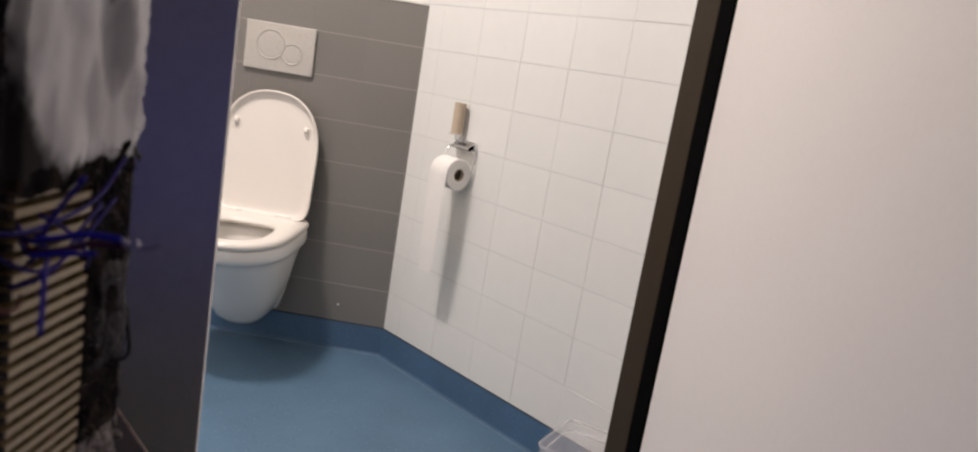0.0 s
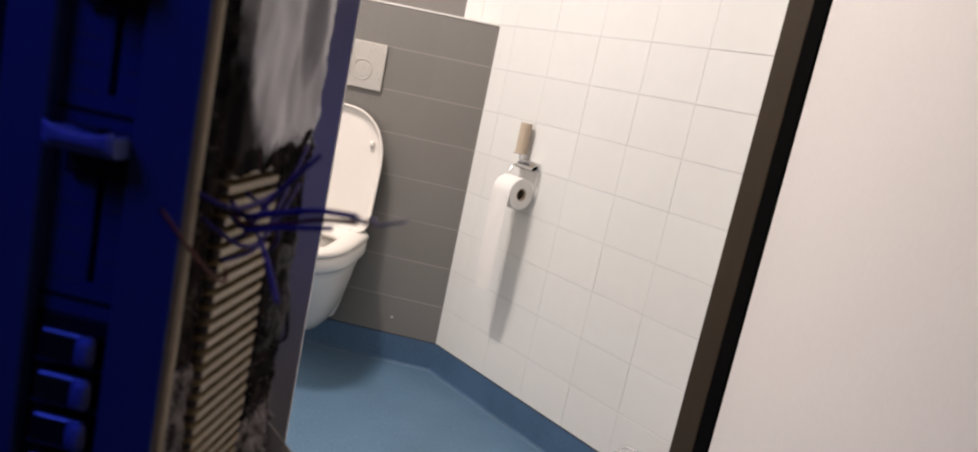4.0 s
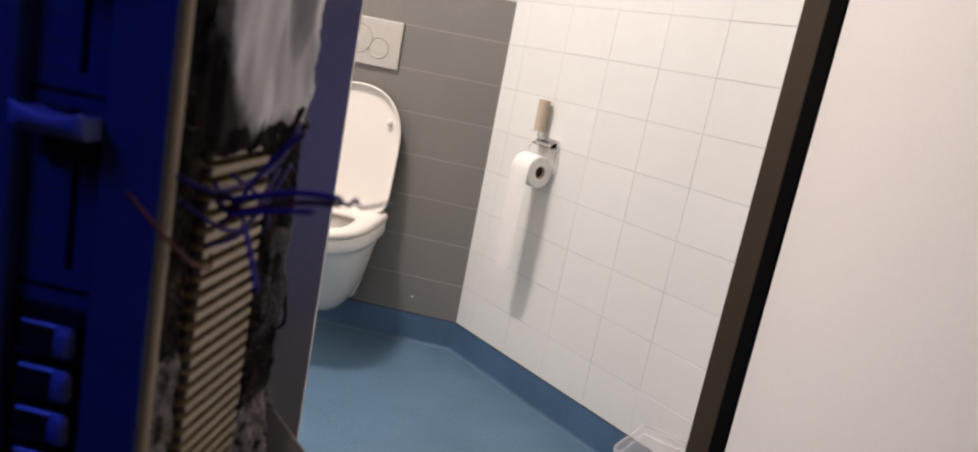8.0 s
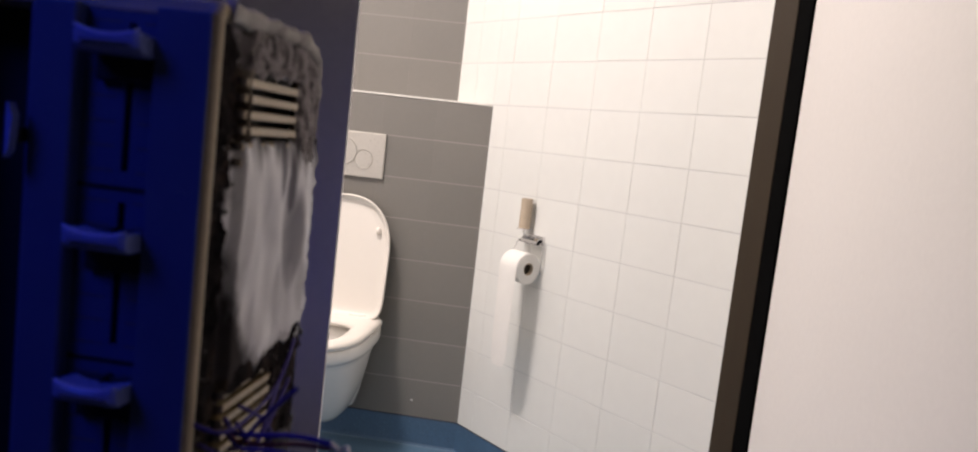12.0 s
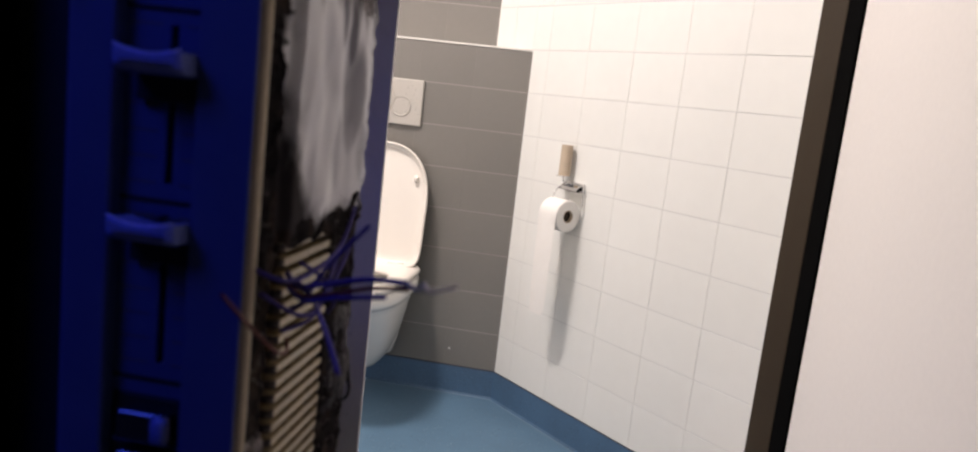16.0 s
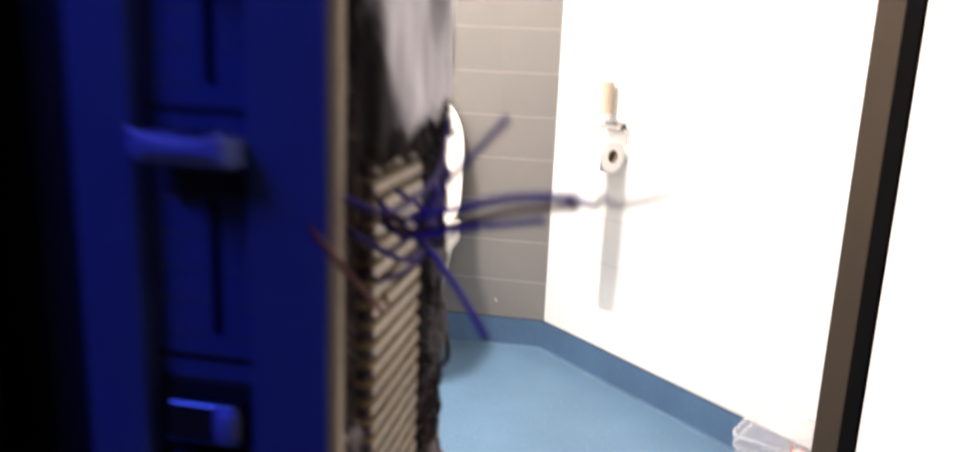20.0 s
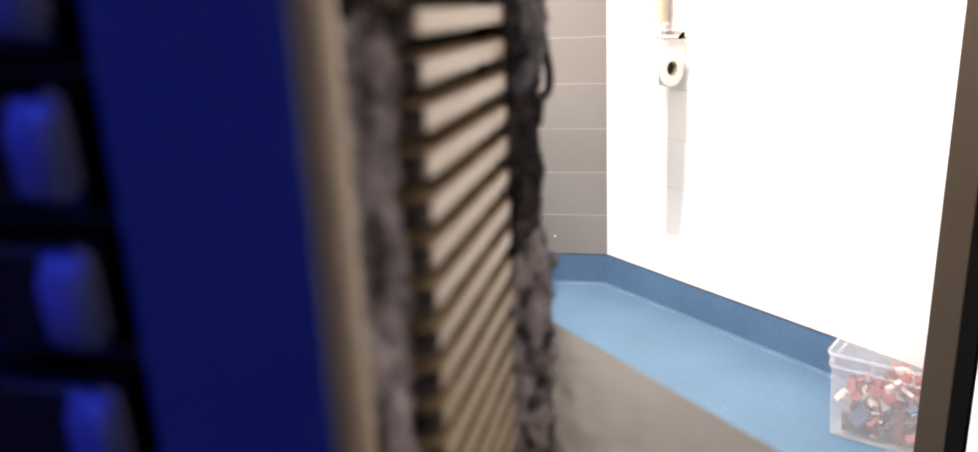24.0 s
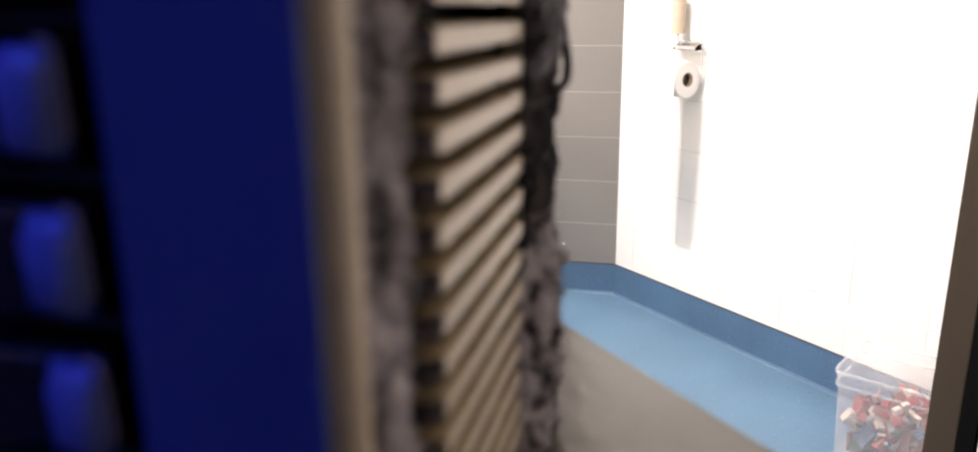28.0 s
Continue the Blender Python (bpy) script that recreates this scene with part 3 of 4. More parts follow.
part("arm", tube(bent([(0.047, -0.012, 0.0), (0.0495, -0.014, -0.030), (0.0495, -0.013, -0.075), (0.047, -0.012, -0.105)]), 0.0022, 8), CHROME, holder, smooth=True)
part("axle", tube([(-0.052, -0.060, -0.087), (-0.034, -0.060, -0.087)], 0.004, 8), CHROME, holder, smooth=True)
for sx in (-0.047, 0.047):
    bm = bmesh.new()
    bmesh.ops.create_uvsphere(bm, u_segments=10, v_segments=6, radius=0.005, matrix=pose(sx, -0.013, 0.0))
    part("boss", bm, CHROME, holder, smooth=True)
part("spindle", tube(bent([(-0.030, -0.012, 0.008), (-0.034, -0.027, 0.018), (-0.035, -0.030, 0.034), (-0.035, -0.030, 0.130)]), 0.0035, 8), CHROME, holder, smooth=True)
bm = bmesh.new()
bmesh.ops.create_cone(bm, cap_ends=True, segments=28, radius1=0.025, radius2=0.025, depth=0.003, matrix=pose(-0.035, -0.030, 0.036))
part("disc", bm, CHROME, holder)

paper_roll = tagged(empty("toilet_roll", (0.312 * D - 0.060 * D, -0.312 * D - 0.060 * D, 0.767), -45), "white toilet paper roll with a long hanging sheet", "toilet paper")
n = 40
rr = []
for x, r in ((-0.043, 0.021), (-0.043, 0.0495), (-0.0415, 0.051), (0.0415, 0.051), (0.043, 0.0495), (0.043, 0.021), (-0.043, 0.021)):
    rr.append([(x, r * math.cos(2 * math.pi * i / n), r * math.sin(2 * math.pi * i / n)) for i in range(n)])
part("roll", loft(rr, False, False), PAPER, paper_roll, smooth=False)
core = []
for x, r in ((-0.0425, 0.0185), (-0.0425, 0.0208), (0.0425, 0.0208), (0.0425, 0.0185), (-0.0425, 0.0185)):
    core.append([(x, r * math.cos(2 * math.pi * i / 24), r * math.sin(2 * math.pi * i / 24)) for i in range(24)])
part("core", loft(core, False, False), CARD, paper_roll, "brown cardboard core")
rows_s = []
for k in range(30):
    if k < 8:
        a = math.pi / 2 + math.pi / 2 * k / 7
        y, z, w0, w1 = 0.0525 * math.cos(a), 0.0525 * math.sin(a), -0.0415, 0.0415
    else:
        q = (k - 7) / 22
        tip = max(0.0, (q - 0.9) / 0.1) ** 2
        y, z = -0.0525 - 0.003 * math.sin(2.6 * q) + 0.010 * q, -0.335 * q
        w0, w1 = -0.0415 + 0.006 * tip, 0.0415 - 0.012 * q ** 2 - 0.012 * tip
    rows_s.append([(sx, y + 0.0008 * math.sin(100 * sx + k * 0.4), z) for sx in np.linspace(w0, w1, 7)])
bm = bmesh.new()
vs = [[bm.verts.new(p) for p in r] for r in rows_s]
for a, b in zip(vs, vs[1:]):
    for i in range(6):
        bm.faces.new((a[i], a[i + 1], b[i + 1], b[i]))
sheet = part("sheet", bm, PAPER, paper_roll, smooth=True)
sm = sheet.modifiers.new("thickness", "SOLIDIFY")
sm.thickness, sm.use_rim = 0.0006, False

# A dark disc inside the core takes the place of its shade.
bm = bmesh.new()
bmesh.ops.create_circle(bm, cap_ends=True, segments=24, radius=0.0187, matrix=pose(0.030, 0, 0, 0, 90, 0))
part("core_end", bm, FRAME, paper_roll, "dark disc standing for the shade inside the core")

spare = tagged(empty("cardboard_tube", (0.277 * D - 0.030 * D, -0.277 * D - 0.030 * D, 0.8925), -45), "empty brown cardboard roll tube standing on the holder", "cardboard tube")
rr = []
for r, z in ((0.0170, 0.0), (0.0190, 0.0), (0.0190, 0.1), (0.0170, 0.1), (0.0170, 0.0)):
    rr.append([(r * math.cos(2 * math.pi * i / 28), r * math.sin(2 * math.pi * i / 28), z) for i in range(28)])
part("tube", loft(rr, False, False), CARD, spare)

# ---- wall hook high on the tiles ----
hook = tagged(empty("wall_dispenser", (0.895 * D, -0.895 * D, 1.70), -45), "small grey-white plastic fitting on white tiles", "fitting")
part("body", block(-0.035, 0.035, -0.03, 0.0, -0.055, 0.055, 0.012, 4), TRIM, hook, smooth=True)

# ---- storage box ----
box = tagged(empty("storage_box", (0.556, -0.933, 0), -27), "clear plastic storage box half full of toy bricks", "storage box")
BL, BD, BH = 0.20, 0.205, 0.206


def rounded(x0, x1, y0, y1, r, z, k=4):
    out = []
    for cx, cy, a0 in ((x1 - r, y1 - r, 0), (x0 + r, y1 - r, 90), (x0 + r, y0 + r, 180), (x1 - r, y0 + r, 270)):
        out += [(cx + r * math.cos(radians(a0 + 90 * i / k)), cy + r * math.sin(radians(a0 + 90 * i / k)), z) for i in range(k + 1)]
    return out


def shell(z_rows, wall=0.0022):
    outer = [rounded(0 - g, BL + g, 0 - g, BD + g, 0.012 + g, z) for z, g in z_rows]
    inner = [rounded(0 - g + wall, BL + g - wall, 0 - g + wall, BD + g - wall, 0.010 + g, max(z, z_rows[0][0] + wall)) for z, g in z_rows][::-1]
    return loft(outer + inner)


tub = part("tub", shell([(0.002, -0.010), (0.008, -0.008), (BH - 0.03, -0.001), (BH - 0.026, 0.003), (BH, 0.004)]), CLEAR, box, "clear plastic tub", smooth=False)
for z0, z1, g in ((BH - 0.006, BH, 0.0075), (BH - 0.034, BH - 0.030, 0.0045)):
    part("rim_band", loft([rounded(-e, BL + e, -e, BD + e, 0.012 + e, z) for z, e in ((z0, g - 0.003), (z0, g), (z1, g), (z1, g - 0.003), (z0, g - 0.003))], False, False), CLEAR_LID, box, "hazy rim of the tub")
part("lid", loft([rounded(-0.006, BL + 0.006, -0.006, BD + 0.006, 0.016, BH + 0.001), rounded(-0.007, BL + 0.007, -0.007, BD + 0.007, 0.017, BH + 0.005),
                  rounded(0.004, BL - 0.004, 0.004, BD - 0.004, 0.012, BH + 0.006), rounded(0.012, BL - 0.012, 0.012, BD - 0.012, 0.010, BH + 0.002)]), THIN_LID, box, "clear plastic lid")
for sx in (0.085, 0.165):
    part("clip_rib", block(sx, sx + 0.004, -0.0065, -0.0005, BH - 0.030, BH - 0.006, 0.0008), CLEAR_LID, box)

rng = random.Random(4)
turn = Matrix.Translation((0.556, -0.933, 0)) @ pose(0, 0, 0, 0, 0, -27)


def toy_piece(bm, m, kind):
    """One toy piece: a studded brick, a curved rail or a small wheel."""
    if kind == "brick":
        bmesh.ops.create_cube(bm, size=1, matrix=m)
        for sx in (-0.25, 0.25):
            bmesh.ops.create_cone(bm, cap_ends=True, segments=8, radius1=0.16, radius2=0.16, depth=0.2, matrix=m @ pose(sx, 0, 0.58))
    elif kind == "arc":
        r = 0.022
        tube([(m @ pose(0, 0, 0)).translation + m.to_3x3().normalized() @ Vector((r * math.cos(a), r * math.sin(a), 0)) for a in (math.pi * 0.9 * k / 9 for k in range(10))], 0.0038, 6, bm=bm)
    else:
        bmesh.ops.create_cone(bm, cap_ends=True, segments=14, radius1=0.011, radius2=0.011, depth=0.008, matrix=Matrix.LocRotScale(m.translation, m.to_quaternion(), None))


for mat, word, count, kinds in zip(CLOTH, ("red", "cream", "dark blue", "green", "brick red", "grey"), (54, 46, 20, 10, 56, 10), (("brick", "brick", "wheel"), ("arc", "brick", "brick"), ("brick", "wheel"), ("brick",), ("brick",), ("wheel", "brick"))):
    bm = bmesh.new()
    for i in range(count):
        x = rng.uniform(0.026, BL - 0.028)
        y = rng.uniform(0.028, BD - 0.028)
        top = 0.128 - 0.030 * abs(x - 0.12) / 0.1
        z = rng.uniform(0.022, top)
        sz = (rng.choice((0.028, 0.036, 0.044, 0.060)), rng.choice((0.016, 0.022, 0.030)), rng.choice((0.0096, 0.0130, 0.019)))
        m = turn @ Matrix.LocRotScale((x, y, z), Euler([rng.uniform(0, 3) for _ in range(3)]), sz)
        toy_piece(bm, m, rng.choice(kinds))
    tagged(part("toy_bricks", bm, mat), "loose %s plastic toy bricks inside the clear box" % word, "toy bricks", group="toy bricks in the box", kind="stuff")

# ---- table ----
table = tagged(empty("table", (0.186, -2.387, 0.0)), "worn grey-brown tabletop with a diagonal edge", "table")


def tl(p):
    return (p[0] - 0.186, p[1] + 2.387)


part("tabletop", prism([tl(p) for p in [(-0.131, -2.037), (0.186, -2.387), (0.80, -3.065), (0.80, -3.55), (-0.95, -3.55), (-0.95, -2.037)]], 0.832, 0.860, 0.0015), TABLE, table)
ev = Vector((0.614, -0.678, 0)).normalized()
en = Vector((-ev.y, ev.x, 0))
band = []
for q in (-0.46, 0.90):
    o = ev * q
    band.append([(o.x + en.x * a, o.y + en.y * a, h) for a, h in ((0.0004, 0.834), (0.0028, 0.836), (0.0036, 0.847), (0.0028, 0.8575), (0.0004, 0.8592))])
part("edge_band", loft(band), EDGEBAND, table, "dark red-brown edge band")
for lx, ly in ((-0.85, -2.12), (-0.85, -3.45), (0.70, -3.45)):
    part("leg", block(lx - 0.206, lx - 0.166, ly + 2.367, ly + 2.407, 0.0, 0.832, 0.003), FRAME, table)

# ---- the console that stands on the table ----
FX, FY, TOP, BASE = 0.1765, -2.540, 1.196, 0.860
console = tagged(empty("control_console", (0, 0, BASE)), "old beige control console with faders and a dusty louvred side", "control console")


def cz(z):
    return z - BASE


def cw(x, y, z):
    return (x, y, cz(z))


WELLS = ((-2.5125, -2.4570, 0.868, 1.040, 0.8716, 0.0063), (-2.5145, -2.4510, 1.128, 1.174, 1.1345, 0.0066))
part("inner_wall", block(FX - 0.016, FX - 0.013, FY + 0.004, -2.424, cz(BASE), cz(TOP - 0.022)), BLACKP, console, "dark inside of the case")
for y0, y1, z0, z1, first, pitch in WELLS:
    part("well_back", block(FX - 0.0120, FX - 0.0105, y0, y0 + 0.026, cz(z0), cz(z1)), BEIGE_DIRTY, console, "dusty beige web behind the slats")
part("recess", block(FX - 0.0088, FX - 0.0052, FY + 0.0045, -2.5125, cz(BASE), cz(TOP - 0.006)), BEIGE_DIRTY, console, "recessed sooty strip beside the rim")
plate_bm = bmesh.new()
for y0, y1, z0, z1 in ((-2.457, -2.421, BASE, 1.128), (-2.451, -2.421, 1.128, TOP - 0.018), (-2.5085, -2.457, BASE, 0.868), (-2.5085, -2.457, 1.040, 1.128), (-2.5085, -2.451, 1.174, TOP - 0.003), (-2.451, -2.434, TOP - 0.018, TOP - 0.003)):
    block(FX - 0.004, FX - 0.0005, y0, y1, cz(z0), cz(z1), 0.0, bm=plate_bm)
part("side_plate", plate_bm, BEIGE_DIRTY, console, "aged beige plastic side with soot")
RX, RY = FX - 0.0034, FY + 0.0036
rim = [cw(RX, RY, BASE), cw(RX, RY, 0.93), cw(RX, RY, 1.0), cw(RX, RY, 1.1), cw(RX, RY, TOP - 0.012), cw(RX, RY + 0.0018, TOP - 0.0065), cw(RX, RY + 0.0060, TOP - 0.0035),
       cw(RX, -2.50, TOP - 0.0030), cw(RX, -2.455, TOP - 0.0032), cw(RX, -2.440, TOP - 0.0050), cw(RX, -2.431, TOP - 0.0105), cw(RX, -2.4275, TOP - 0.0200)]
part("edge_rim", tube(bent(rim), 0.0034, 14), RIM, console, "rounded yellowed beige rim", smooth=True)
part("roof", block(-0.42, FX - 0.005, FY + 0.006, -2.434, cz(TOP - 0.008), cz(TOP - 0.001), 0.001), BEIGE, console)
part("inner_back", block(-0.42, FX - 0.018, -2.448, -2.445, cz(BASE), cz(TOP - 0.0082)), BLACKP, console, "dark inside of the case")
part("rear", block(-0.42, FX - 0.004, -2.427, -2.422, cz(BASE), cz(TOP - 0.022), 0.001), BLACKP, console)


def slat_outline(near, far):
    """The plan of a louvre slat: a long bar whose near corner is rounded off back into the case."""
    r = 0.0034
    pts = [(-0.0104, far), (-0.0104, near), (-r, near)]
    pts += [(-r + r * math.sin(a), near + r - r * math.cos(a)) for a in (math.pi / 2 * k / 6 for k in range(1, 7))]
    return pts + [(0.0, far - 0.0008), (-0.0008, far)]


def soot_outline(near):
    """A thin skin round the slat's near end."""
    r, o = 0.0034, 0.00014
    path = [(-0.0090, near, 0, -1), (-r, near, 0, -1)]
    path += [(-r + r * math.sin(a), near + r - r * math.cos(a), math.sin(a), -math.cos(a)) for a in (math.pi / 2 * k / 6 for k in range(1, 6))]
    return [(x + o * u, y + o * v) for x, y, u, v in path] + [(x - 0.0004 * u, y - 0.0004 * v) for x, y, u, v in path[::-1]]


rs = random.Random(8)
for y0, y1, z0, z1, first, pitch in WELLS:
    near, far = y0 - (y0 + y1) / 2, y1 - (y0 + y1) / 2
    bar = end = dust = None
    z = first
    while z < z1 - 0.002:
        if bar is None:
            sl = bar = part("louvre_slat", prism(slat_outline(near, far), -0.00158, 0.00158, 0.00028), SLAT, console)
        else:
            sl = new("louvre_slat", bar.data)
            sl.parent = console
        sl.matrix_local = pose(FX, (y0 + y1) / 2, cz(z), rs.uniform(-0.15, 0.15), 3, rs.uniform(-0.2, 0.2))
        if end is None:
            cap_ob = end = part("sooty_end", prism(soot_outline(near), -0.00166, 0.00166), SOOT_THIN, sl, "soot on the slat's rounded end")
        else:
            cap_ob = new("sooty_end", end.data)
            cap_ob.parent = sl
        cap_ob.matrix_local = pose(rs.uniform(-0.0002, 0.0), rs.uniform(-0.0002, 0.0), 0)
        if dust is None:
            dust = part("dust", prism([(x - 0.0005, y + (0.0006 if y < 0 else 0.0)) for x, y in slat_outline(near, far)], 0.00160, 0.00176), DUST, sl, "brown dust on the slat's upper face")
        else:
            d_ob = new("dust", dust.data)
            d_ob.parent = sl
        z += pitch


# lint and cotton that cling to the side
def side_x(y):
    """The side's surface: flush at the slats, sunk beside the rim."""
    return FX - 0.0003 - 0.0047 * min(1.0, max(0.0, (-2.5095 - y) / 0.0030))


def fluff(name, y0, y1, z0, z1, thick, mat, label, seed, step=0.0009, rag=0.004, lump=1.0, pits=1.0, fold=1.0, rough=5):
    """A ragged mat of lint: a relief sheet with a torn outline."""
    ny, nz = max(4, int((y1 - y0) / step)), max(4, int((z1 - z0) / step))
    bm = bmesh.new()
    grid = []
    for j in range(nz + 1):
        v = j / nz
        z = z0 + (z1 - z0) * v
        wob0 = rag * (noise.fractal((seed, z * 110, 0.3), 1.0, 2.0, 5))
        wob1 = rag * (noise.fractal((seed + 7, z * 110, 0.7), 1.0, 2.0, 5))
        row = []
        for i in range(ny + 1):
            u = i / ny
            y = (y0 + wob0) + (y1 + wob1 - y0 - wob0) * u
            zz = z + (rag * noise.fractal((y * 120, seed + 3, 0.1), 1.0, 2.0, 4)) * (abs(2 * v - 1) ** 4)
            h = 0.5 + 0.55 * noise.fractal((y * 130 * lump, z * 120 * lump * fold, seed), 0.8, 2.1, rough)
            ends = min(1.0, 7 * v, 7 * (1 - v)) if z0 > 0.88 else min(1.0, 7 * (1 - v))
            edge = min(1.0, 5.0 * u, 5.0 * (1 - u), ends)
            pit = pits * 0.35 * noise.noise((y * 700, z * 700, seed)) + pits * 0.18 * noise.noise((y * 1700, z * 1700, seed))
            row.append(bm.verts.new((side_x(y) + (0.0004 + thick * max(0.05, h + pit)) * max(0.0, edge) ** 0.6 - 0.0004 * (edge <= 0), y, cz(zz))))
        grid.append(row)
    for a, b in zip(grid, grid[1:]):
        for i in range(ny):
            bm.faces.new((a[i], a[i + 1], b[i + 1], b[i]))
    return part(name, bm, mat, console, label, smooth=True)


fluff("lint", -2.5350, -2.5128, 0.861, 0.968, 0.0046, LINT, "thick grey dust lint", 1.0, rag=0.0018, lump=0.8)
fluff("lint", -2.5345, -2.5128, 0.952, 1.020, 0.0034, SOOT_SHADE, "sooty lint, blackened for shade and hollows too", 15.0, rag=0.0030)
fluff("lint", -2.5345, -2.5120, 1.006, 1.190, 0.0034, SOOT_SHADE, "sooty lint, blackened for shade and hollows too", 2.0, rag=0.0025)
fluff("lint", -2.4600, -2.4210, 0.861, 0.911, 0.0044, LINT, "thick grey dust lint", 3.0, rag=0.003, lump=0.75, pits=1.3)
# This rear mat is black for the shaded hollow as well as soot.
fluff("lint", -2.4580, -2.4215, 0.906, 1.050, 0.0030, SOOT_SHADE, "sooty lint, blackened for shade and hollows too", 4.0, rag=0.003)
fluff("lint", -2.4520, -2.4235, 1.130, 1.186, 0.0026, LINT, "grey dust behind the upper slats", 5.0)
fluff("lint", -2.5240, -2.4300, 1.172, 1.1900, 0.0022, LINT, "grey dust along the top", 9.0, rag=0.004)
# Thin brown mat: dirt plus the shade on the upper slats' near ends.
fluff("lint", -2.5145, -2.5060, 1.126, 1.176, 0.0010, BROWN_SHADE, "brown dust and painted shade on the upper slats' ends", 16.0, rag=0.003)
edge = [cw(FX - 0.0016, -2.531, TOP - 0.0040), cw(FX - 0.0014, -2.50, TOP - 0.0036), cw(FX - 0.0014, -2.455, TOP - 0.0038), cw(FX - 0.0014, -2.441, TOP - 0.0058), cw(FX - 0.0014, -2.4315, TOP - 0.0115), cw(FX - 0.0016, -2.4280, TOP - 0.021), cw(FX - 0.0020, -2.4270, TOP - 0.030)]
bm = tube(bent(edge, 10), 0.0040, 14)
for v in bm.verts:
    v.co += Vector((0.6, 1, 1)) * 0.0015 * noise.fractal(v.co * 150, 0.8, 2.0, 4)
part("lint", bm, PALE_DUST, console, "pale fluffy dust along the rounded top edge", smooth=True)
fluff("lint", -2.5125, -2.4400, 1.034, 1.046, 0.0022, SOOT_SHADE, "sooty lint, blackened for shade and hollows too", 6.0)
fluff("film", -2.4550, -2.4200, 0.9405, 0.996, 0.0050, FILM, "wrinkled dark plastic film", 12.0, rag=0.002, lump=0.5, pits=0.15)
fluff("cotton_pad", -2.5260, -2.4165, 1.0385, 1.1440, 0.0042, WADDING, "torn white cotton wadding edged with soot", 7.0, rag=0.005, lump=0.34, pits=0.03, fold=0.40, rough=2)
fluff("lint", -2.4420, -2.4240, 1.036, 1.052, 0.0050, SOOT_SHADE, "black tuft below the wadding", 10.0, rag=0.004)

rh = random.Random(11)
bm = bmesh.new()
for i in range(170):
    y = rh.choice((rh.uniform(-2.536, -2.512), rh.uniform(-2.46, -2.424), rh.uniform(-2.46, -2.424)))
    z = rh.uniform(0.863, 1.06)
    p = Vector(cw(side_x(y) + 0.0016, y, z))
    d = Vector((rh.uniform(0.2, 1), rh.uniform(-1, 1.2), rh.uniform(-1, 1))) * rh.uniform(0.0015, 0.004)
    q = Vector((rh.uniform(-1, 1), rh.uniform(-1, 1), rh.uniform(-1, 1))) * 0.0015
    tube([p, p + d * 0.5 + q, p + d], 0.00013, 4, bm=bm)
tagged(part("lint_fuzz", bm, LINT, console, "stray grey fibres"), kind="stuff")
crumbs = bmesh.new()
for i in range(120):
    front = rh.random() < 0.3
    y = rh.uniform(-2.531, -2.515) if front else rh.uniform(-2.457, -2.4225)
    z = rh.uniform(0.863, 0.962 if front else 0.902)
    r = rh.uniform(0.0008, 0.0026) * (0.7 if front else 1.0)
    first = len(crumbs.verts)
    bmesh.ops.create_icosphere(crumbs, subdivisions=2, radius=r, matrix=Matrix.Translation(cw(side_x(y) + rh.uniform(0.0014, 0.0032), y, z)) @ Matrix.Diagonal((0.9, rh.uniform(0.7, 1.3), rh.uniform(0.6, 1.2), 1)))
    crumbs.verts.ensure_lookup_table()
    for v in crumbs.verts[first:]:
        v.co += Vector((1, 1, 1)) * r * 0.5 * noise.noise(v.co * 900)
tagged(part("crumbly_lint", crumbs, LINT, console, "crumbly clots of grey dust"), kind="stuff")
part("twig", tube(bent([cw(FX - 0.001, -2.424, 0.959), cw(FX + 0.0012, -2.422, 0.9585), cw(FX + 0.0030, -2.420, 0.9575)]), 0.0007, 6, taper=0.7), BLACKP, console, "black stub of wire")


# wires
def wire(points, mat, r=0.0011, label=""):
    return part("wire", tube(bent([cw(*p) for p in points]), r, 7), mat, console, label, smooth=True)


WX = FX + 0.002
wire([(WX, -2.512, 1.026), (0.186, -2.518, 1.023), (0.200, -2.528, 1.028), (0.220, -2.541, 1.0355), (0.2364, -2.5502, 1.0385)], BLUEWIRE, 0.0011, "blue insulated wire")
wire([(WX, -2.508, 1.022), (0.186, -2.516, 1.019), (0.201, -2.527, 1.024), (0.221, -2.541, 1.0325), (0.2370, -2.5512, 1.0368)], REDWIRE, 0.0009, "dull brown wire alongside the blue one")
part("wire_end", tube(bent([cw(0.2360, -2.5500, 1.0385), cw(0.2405, -2.5535, 1.0378), cw(0.2430, -2.5550, 1.0402), cw(0.2455, -2.5580, 1.0390), cw(0.2505, -2.5630, 1.0412), cw(0.2562, -2.5686, 1.0444)]), 0.0009, 7, taper=0.5), COPPER, console, "bare tinned wire end", smooth=True)
wire([(WX, -2.500, 1.020), (0.188, -2.508, 1.016), (0.198, -2.526, 1.016), (0.209, -2.545, 1.013), (0.2194, -2.5630, 1.0085)], BLUEWIRE, 0.0009)
wire([(WX, -2.505, 1.010), (0.187, -2.515, 1.016), (0.200, -2.528, 1.034), (0.2188, -2.5422, 1.0544)], BLUEWIRE, 0.0009)
wire([(WX, -2.510, 1.020), (0.190, -2.522, 1.019), (0.208, -2.536, 1.026), (0.2298, -2.5535, 1.0336)], BLUEWIRE, 0.0009)
